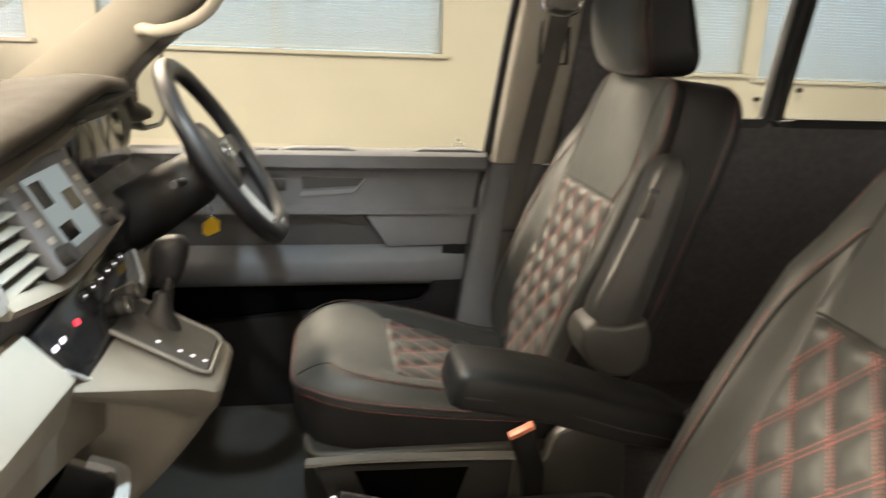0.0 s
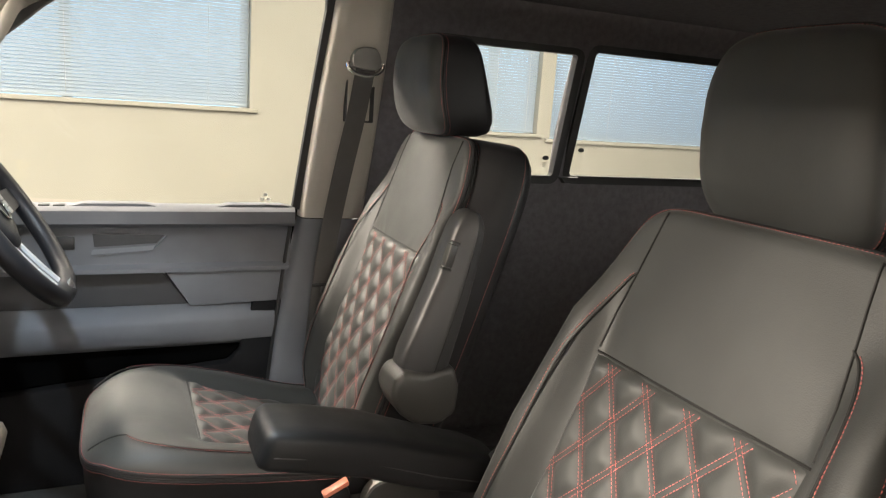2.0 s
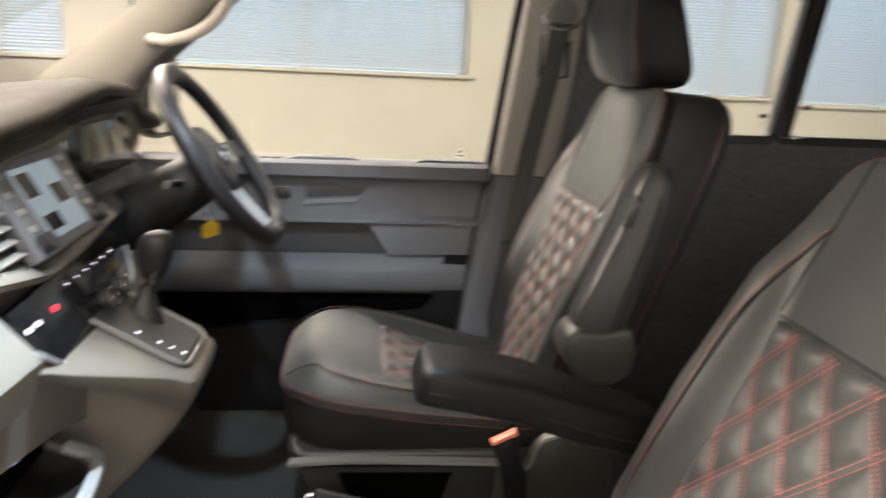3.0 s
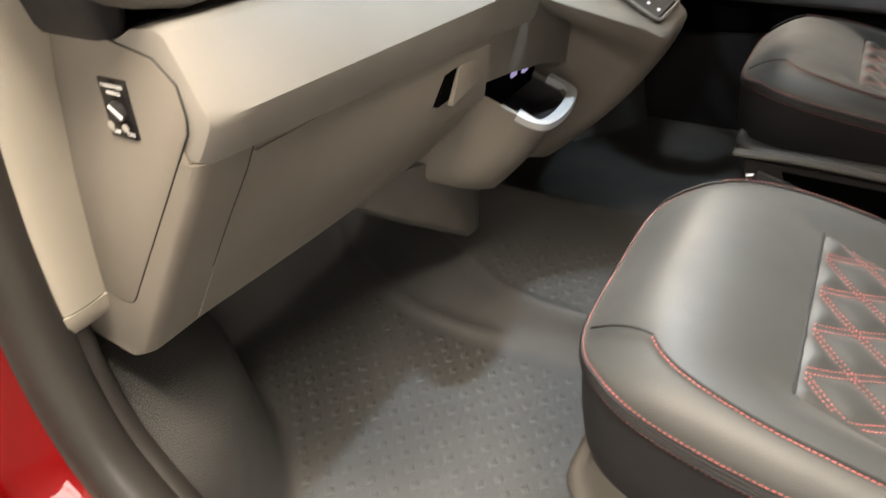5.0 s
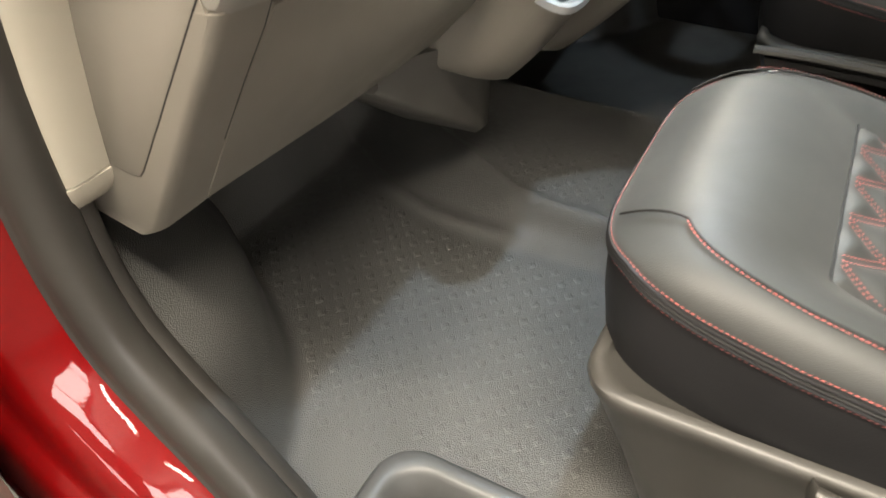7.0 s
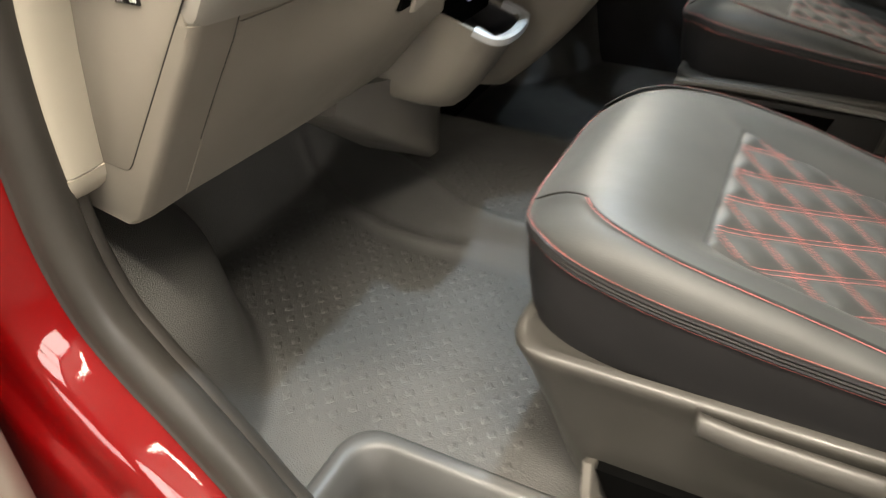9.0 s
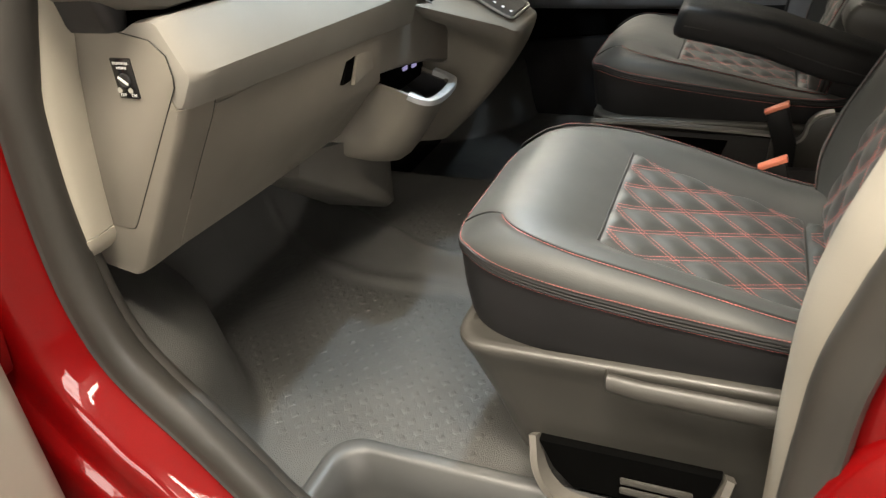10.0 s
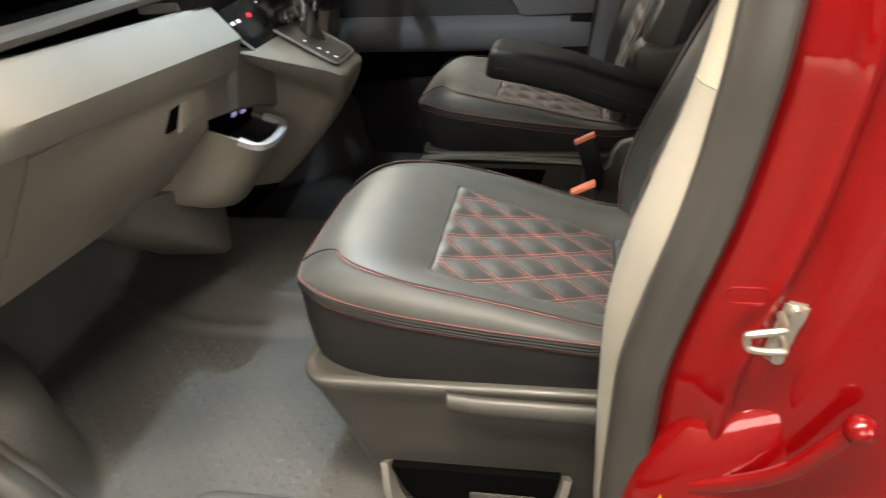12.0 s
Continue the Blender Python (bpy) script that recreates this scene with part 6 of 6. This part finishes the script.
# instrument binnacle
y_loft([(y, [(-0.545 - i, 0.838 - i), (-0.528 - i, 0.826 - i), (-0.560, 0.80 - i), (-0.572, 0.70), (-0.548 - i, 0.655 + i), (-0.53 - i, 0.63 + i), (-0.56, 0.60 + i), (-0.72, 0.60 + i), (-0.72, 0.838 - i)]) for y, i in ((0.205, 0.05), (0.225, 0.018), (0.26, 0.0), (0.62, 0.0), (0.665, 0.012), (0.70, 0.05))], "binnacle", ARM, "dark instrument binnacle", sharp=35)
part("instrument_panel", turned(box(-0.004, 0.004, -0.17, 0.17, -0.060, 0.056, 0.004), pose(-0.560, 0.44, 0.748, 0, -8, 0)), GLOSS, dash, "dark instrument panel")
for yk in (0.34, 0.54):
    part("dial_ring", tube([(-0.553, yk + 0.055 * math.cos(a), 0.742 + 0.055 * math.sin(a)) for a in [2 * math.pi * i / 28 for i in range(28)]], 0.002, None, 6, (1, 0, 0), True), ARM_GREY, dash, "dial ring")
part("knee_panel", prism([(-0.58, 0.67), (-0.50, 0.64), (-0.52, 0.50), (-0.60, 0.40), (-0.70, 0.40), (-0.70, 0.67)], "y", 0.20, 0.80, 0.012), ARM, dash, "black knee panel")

# steering wheel and column
sw_t = thing("steering_wheel", "black leather steering wheel with silver spokes", "steering wheel")
WC = Vector((-0.334, 0.447, 0.729))
wn = Vector((0.305, 0, 0.195)).normalized()
wu = Vector((-0.195, 0, 0.305)).normalized()
wy = Vector((0, 1, 0))


def wp(a, r, n=0.0):
    return WC + wu * (r * math.sin(a)) + wy * (r * math.cos(a)) + wn * n


rim = []
for i in range(64):
    a = 2 * math.pi * i / 64
    flat = 0.0 if math.sin(a) > -0.93 else 0.006
    rim.append(wp(a, 0.182 - flat))
part("rim", sweep(rim, oval(0.0185, 0.017, 14), wn, None, True), RIM_LEATHER, sw_t)
hub_rings = []
for r, n in ((0.055, -0.055), (0.075, -0.045), (0.080, -0.025), (0.072, -0.010), (0.05, -0.002), (0.01, 0.002)):
    hub_rings.append([wp(2 * math.pi * i / 36, r * (1.0 if math.sin(2 * math.pi * i / 36) > -0.2 else 0.92), n) for i in range(36)])
hub = part("hub", loft(hub_rings, True), RIM_LEATHER, sw_t, "black airbag hub", 60)
part("emblem", tube([wp(2 * math.pi * i / 24, 0.02, 0.003) for i in range(24)], 0.0022, None, 6, wn, True), CHROME, hub, "round silver emblem")
for a0, mt in ((0, BLACK), (180, BLACK)):
    a = radians(a0)
    sp = sweep([wp(a, 0.06, -0.022), wp(a, 0.11, -0.018), wp(a, 0.175, -0.004)], [(-0.026, -0.008), (0.026, -0.008), (0.026, 0.008), (-0.026, 0.008)], wn, None, False, [1.2, 0.9, 0.7])
    s1 = part("spoke", sp, mt, sw_t)
    for k in range(3):
        bm = box(-0.008, 0.008, -0.006, 0.006, 0, 0.003, 0.001)
        c = wp(a, 0.095 + 0.0 * k, -0.008)
        part("spoke_key", turned(bm, Matrix.Translation(c + wu * (0.014 * (k - 1))) @ Matrix((( *(wy),), (*(wu),), (*(wn),))).transposed().to_4x4()), PRINT_DIM, s1, "small wheel key")
for da in (-7, 7):
    a = radians(270)
    w0 = sweep([wp(a + radians(da * 3.2), 0.066, -0.020), wp(a + radians(da * 1.6), 0.12, -0.012), wp(a + radians(da), 0.178, 0.0)], oval(0.008, 0.006, 8), wn)
    part("lower_spoke", w0, SILVER, sw_t, "silver lower spoke")
part("spoke_clip", sweep([wp(radians(258), 0.176, 0.010), wp(radians(270), 0.174, 0.012), wp(radians(282), 0.176, 0.010)], oval(0.011, 0.006, 8), wn), CHROME, sw_t, "bright spoke end")
part("column_cowl", loft([[WC + wn * n + wu * (r2 * math.sin(2 * math.pi * i / 24) - 0.01) + wy * (r1 * math.cos(2 * math.pi * i / 24)) for i in range(24)] for n, r1, r2 in ((-0.05, 0.042, 0.040), (-0.07, 0.050, 0.052), (-0.20, 0.056, 0.060), (-0.30, 0.056, 0.058))], True), ARM, sw_t, "black column cowl", 50)
for sgn in (-1, 1):
    part("stalk", tube([WC + wn * -0.085 + wy * sgn * 0.05, WC + wn * -0.078 + wy * sgn * 0.12 + wu * 0.008, WC + wn * -0.07 + wy * sgn * 0.175 + wu * 0.012], 0.007, None, 10, (0, 0, 1)), BLACK, sw_t, "black control stalk")
yt = thing("key_tag", "yellow tag hanging from the ignition key", "key tag")
part("tag", turned(prism([(-0.020, -0.010), (-0.012, -0.019), (0.016, -0.016), (0.019, 0.006), (0.006, 0.020), (-0.016, 0.012)], "x", -0.002, 0.002, 0.001), pose(-0.382, 0.535, 0.563, 10, 8, -58)), YELLOW, yt)
part("key_ring", tube([(-0.386 + 0.004 * math.cos(a), 0.535 + 0.012 * math.cos(a), 0.595 + 0.012 * math.sin(a)) for a in [2 * math.pi * i / 16 for i in range(16)]], 0.0014, None, 6, (1, 0, 0), True), CHROME, yt)

# pedals
for k, (y, w) in enumerate(((0.36, 0.10), (0.56, 0.05))):
    pd = thing("pedal", "black rubber faced foot pedal", "pedal", "driver pedals")
    part("pad", turned(box(-0.006, 0.006, -w / 2, w / 2, -0.04, 0.04, 0.004), pose(-0.80, y, 0.16, 0, -50, 0)), BLACK, pd)
    part("arm", tube([(-0.80, y, 0.16), (-0.86, y, 0.26), (-0.88, y, 0.42)], 0.008, None, 8, (0, 1, 0)), BLACK, pd)

# centre console between the seats, with handbrake
cc = thing("seat_console", "dark plastic tray between the seats with handbrake", "centre console")
part("tray", loft([[(x, y, z) for x, y in rounded(-0.15, 0.36, -0.12 + i, 0.12 - i, 0.03, 4)] for z, i in ((0.03, 0.0), (0.16, 0.0), (0.17, 0.004), (0.168, 0.014), (0.13, 0.02))], True), BLACK, cc, "", 50)
hb = part("handbrake", sweep(smooth_path([(-0.135, 0.035, 0.245), (-0.05, 0.035, 0.222), (0.05, 0.035, 0.195), (0.14, 0.035, 0.165)], 4), oval(0.013, 0.014, 10)), BLACK, cc, "black handbrake lever")
bm = bmesh.new()
bmesh.ops.create_cone(bm, cap_ends=True, segments=12, radius1=0.006, radius2=0.005, depth=0.012, matrix=pose(-0.142, 0.035, 0.247, 0, 75, 0))
part("release_button", bm, CHROME, hb, "bright release button")

# ---- open passenger door ----
od = thing("door_2", "open passenger door with light grey inner trim and red skin", "door", "", "structure")
dmx = pose(-0.70, -0.985, 0, 0, 0, -78)
part("inner_trim", turned(loft([[(x, y, z) for x, z in rounded(0.02 + i, 1.05 - i, -0.02 + i, 0.66 - i, 0.10, 6)] for y, i in ((-0.02, 0.0), (0.05, 0.0), (0.075, 0.012), (0.085, 0.04))], True), dmx), LIGHT_TRIM, od, "light grey moulded door trim", 50)
part("door_skin", turned(box(-0.02, 1.08, -0.10, -0.02, -0.12, 0.67, 0.02, 3), dmx), RED, od, "red painted door skin")
part("window_frame", turned(tube([(0.0, -0.05, 0.66), (0.25, -0.03, 0.90), (0.5, 0.0, 1.12), (0.95, 0.0, 1.16), (1.05, -0.05, 0.66)], 0.02, None, 8, (0, 1, 0)), dmx), RED, od, "red window frame")

# ---- workshop round the van ----
GZ = -0.62
WALL_Y = 4.33


def wall_with_windows(name, x0, x1, holes, label, y0=WALL_Y, mat=CREAM):
    xs = sorted({x0, x1, *[h[0] for h in holes], *[h[1] for h in holes]})
    bm = bmesh.new()
    for a, b in zip(xs, xs[1:]):
        h = next((h for h in holes if h[0] <= a + 1e-6 and b <= h[1] + 1e-6), None)
        if h is None:
            box(a, b, y0, y0 + 0.25, GZ, 2.65, 0, bm=bm)
        else:
            box(a, b, y0, y0 + 0.25, GZ, h[2], 0, bm=bm)
            box(a, b, y0, y0 + 0.25, h[3], 2.65, 0, bm=bm)
    return tagged(part(name, bm, mat), label, "wall", "", "structure")


OPEN = [(-4.6, -3.35, 0.86, 1.95), (-2.95, -2.06, 0.86, 1.95), (-1.62, 0.685, 0.842, 1.95), (2.25, 3.03, 0.775, 1.95), (3.16, 8.2, 0.742, 1.95)]
wall_with_windows("wall_far", -7.0, 11.0, OPEN, "cream painted workshop wall with blinded windows")


def make_blind(name, x0, x1, z0, z1):
    b = thing(name, "closed pale blue-white venetian blind in a window recess", "window blind", "workshop window blinds")
    part("head_rail", box(x0 + 0.01, x1 - 0.01, WALL_Y + 0.03, WALL_Y + 0.07, z1 - 0.05, z1 - 0.01, 0.004), SLAT, b)
    n = int((z1 - z0 - 0.07) / 0.0225)
    slat = turned(box(x0 + 0.012, x1 - 0.012, -0.0125, 0.0125, -0.0006, 0.0006, 0), pose(0, 0, 0, 58, 0, 0))
    first = part("slat", turned(slat, pose(0, WALL_Y + 0.05, z0 + 0.03)), SLAT, b)
    for k in range(1, n):
        o = bpy.data.objects.new("slat", first.data)
        scene.collection.objects.link(o)
        o.parent = b
        o.location.z = 0.0225 * k
    part("bottom_rail", box(x0 + 0.012, x1 - 0.012, WALL_Y + 0.035, WALL_Y + 0.065, z0 + 0.006, z0 + 0.022, 0.003), SLAT, b)
    for f in (0.12, 0.5, 0.88):
        x = x0 + (x1 - x0) * f
        part("cord", tube([(x, WALL_Y + 0.035, z0 + 0.02), (x, WALL_Y + 0.035, z1 - 0.02)], 0.0012, None, 5, (0, 1, 0)), PRINT, b)
    return b


for i, (x0, x1, z0, z1) in enumerate(OPEN):
    w = thing("window_%d" % (i + 4), "workshop window with white frame and sill", "window", "", "structure")
    part("window_sill", box(x0 - 0.05, x1 + 0.05, WALL_Y - 0.03, WALL_Y + 0.03, z0 - 0.028, z0 + 0.002, 0.006), CREAM, w)
    for a, b in ((x0, x0 + 0.05), (x1 - 0.05, x1), ((x0 + x1) / 2 - 0.03, (x0 + x1) / 2 + 0.03)):
        part("window_frame", box(a, b, WALL_Y + 0.10, WALL_Y + 0.16, z0, z1, 0.004), WHITE_PAINT, w)
    part("pane", box(x0, x1, WALL_Y + 0.17, WALL_Y + 0.18, z0, z1, 0), SKY_PANE, w, "bright glowing pane")
    make_blind("window_blind", x0, x1, z0, z1)

for nm, a in (("wall_front", (-7.25, -7.0, -5.25, 4.58)), ("wall_back", (11.0, 11.25, -5.25, 4.58))):
    tagged(part(nm, box(*a, GZ, 2.65, 0), BLOCK), "unseen grey workshop wall, toned to cut bounced light", "wall", "", "structure")
# Two unseen glowing windows, added for fill light and the jamb highlight.
NEAR = [(-1.5, 1.7, 0.95, 1.75), (3.2, 7.2, 0.95, 2.55)]
wall_with_windows("wall_near", -7.0, 11.0, NEAR, "unseen grey workshop wall with two added glowing windows", -5.25, BLOCK)
for i, (x0, x1, z0, z1) in enumerate(NEAR):
    w = thing("window_%d" % (i + 9), "unseen glowing window added to light the cab and jamb", "window", "", "structure")
    for k in range(4):
        x = x0 + 0.03 + (x1 - x0 - 0.06) * k / 3
        part("window_frame", box(x - 0.03, x + 0.03, -5.12, -5.05, z0, z1, 0.004), WHITE_PAINT, w)
    part("pane", box(x0, x1, -5.16, -5.14, z0, z1, 0), JAMB_GLOW if i else FILL_GLOW, w, "bright glowing pane")
tagged(part("ceiling_workshop", box(-7.25, 11.25, -5.25, 4.58, 2.65, 2.75, 0), CEILING), "off-white workshop ceiling", "ceiling", "", "structure")
tagged(part("ground", box(-7.25, 11.25, -5.25, 4.58, GZ - 0.1, GZ, 0), CONCRETE), "grey painted concrete workshop floor", "ground", "", "structure")
for bx, by, watts, tip in BATTENS:
    f = thing("added_ceiling_batten", "unseen lit ceiling batten, added to light the cab", "ceiling light", "workshop battens")
    part("housing", turned(box(-0.78, 0.78, -0.16, 0.16, 0.05, 0.12, 0.006), pose(bx, by, 2.53, tip)), WHITE_PAINT, f)
    part("diffuser", turned(box(-0.76, 0.76, -0.14, 0.14, 0.0, 0.05, 0.012), pose(bx, by, 2.53, tip)), LAMP, f, "lit diffuser")
    if tip:
        part("bracket", box(bx - 0.6, bx + 0.6, by - 0.03, by + 0.03, 2.60, 2.652, 0.004), WHITE_PAINT, f)


def make_car(m):
    c = thing("parked_van", "bright blue parked van with dark glass", "van")
    # side outline stations along the car: half-width, sill, shoulder, roof
    st = [(-1.62, 0.62, 0.25, 0.62, 0.64), (-1.54, 0.74, 0.20, 0.72, 0.77), (-1.2, 0.84, 0.18, 0.84, 0.88), (-0.75, 0.86, 0.18, 0.90, 0.98), (0.1, 0.87, 0.18, 0.92, 1.02), (1.2, 0.87, 0.18, 0.94, 1.02), (1.85, 0.80, 0.22, 0.92, 0.98), (2.02, 0.70, 0.30, 0.80, 0.84)]
    wm, m = m, m @ Matrix.Diagonal((0.8, 0.85, 1.33, 1))
    rings = []
    for x, hw, s, sh, r in st:
        rings.append([m @ Vector((x, y, z)) for y, z in ((-hw * 0.9, s), (-hw, s + 0.12), (-hw, sh - 0.1), (-hw * 0.94, sh), (-hw * 0.5, r), (hw * 0.5, r), (hw * 0.94, sh), (hw, sh - 0.1), (hw, s + 0.12), (hw * 0.9, s))])
    part("body", loft(rings, True), BLUE, c, "", 50)
    cab = [(-0.95, 0.74, 0.92), (-0.15, 0.62, 1.40), (0.3, 0.62, 1.45), (1.2, 0.61, 1.42), (1.75, 0.68, 1.00)]
    lo = [(-0.95, 0.76), (-0.45, 0.78), (0.4, 0.78), (1.3, 0.76), (1.85, 0.70)]
    rings = [[m @ Vector((xb, -wb, 0.90)), m @ Vector((x, -w, z)), m @ Vector((x, -w * 0.5, z + 0.02)), m @ Vector((x, w * 0.5, z + 0.02)), m @ Vector((x, w, z)), m @ Vector((xb, wb, 0.90))] for (x, w, z), (xb, wb) in zip(cab, lo)]
    part("cabin", loft(rings, True), BLUE, c, "", 40)
    ws = bmesh.new()
    ws.faces.new([ws.verts.new(m @ Vector(p)) for p in ((-0.96, -0.66, 0.955), (-0.96, 0.66, 0.955), (-0.21, 0.54, 1.385), (-0.21, -0.54, 1.385))])
    part("windscreen", ws, DIM_GLASS, c, "dark windscreen")
    for sgn in (-1, 1):
        sgl = bmesh.new()
        sgl.faces.new([sgl.verts.new(m @ Vector((x, sgn * y, z))) for x, y, z in ((-0.60, 0.785, 0.95), (-0.08, 0.655, 1.36), (1.15, 0.65, 1.37), (1.55, 0.745, 0.98))])
        part("side_window", sgl, DIM_GLASS, c, "dark side window")
        part("headlamp", turned(box(-0.06, 0.06, -0.14, 0.14, -0.06, 0.06, 0.03), m @ pose(-1.52, sgn * 0.56, 0.62)), SILVER, c, "clear headlamp")
        part("mirror", turned(box(-0.06, 0.06, -0.09, 0.09, -0.06, 0.06, 0.03), m @ pose(-0.62, sgn * 0.95, 0.98)), BLUE, c, "blue door mirror")
        for x in (-0.85, 1.05):
            bm = bmesh.new()
            bmesh.ops.create_cone(bm, cap_ends=True, segments=28, radius1=0.31, radius2=0.31, depth=0.2, matrix=wm @ pose(x, sgn * 0.66, 0.31, 90, 0, 0))
            part("wheel", bm, RUBBER, c, "dark tyre")
    return c


make_car(pose(-3.2, 2.89, GZ, 0, 0, 154))
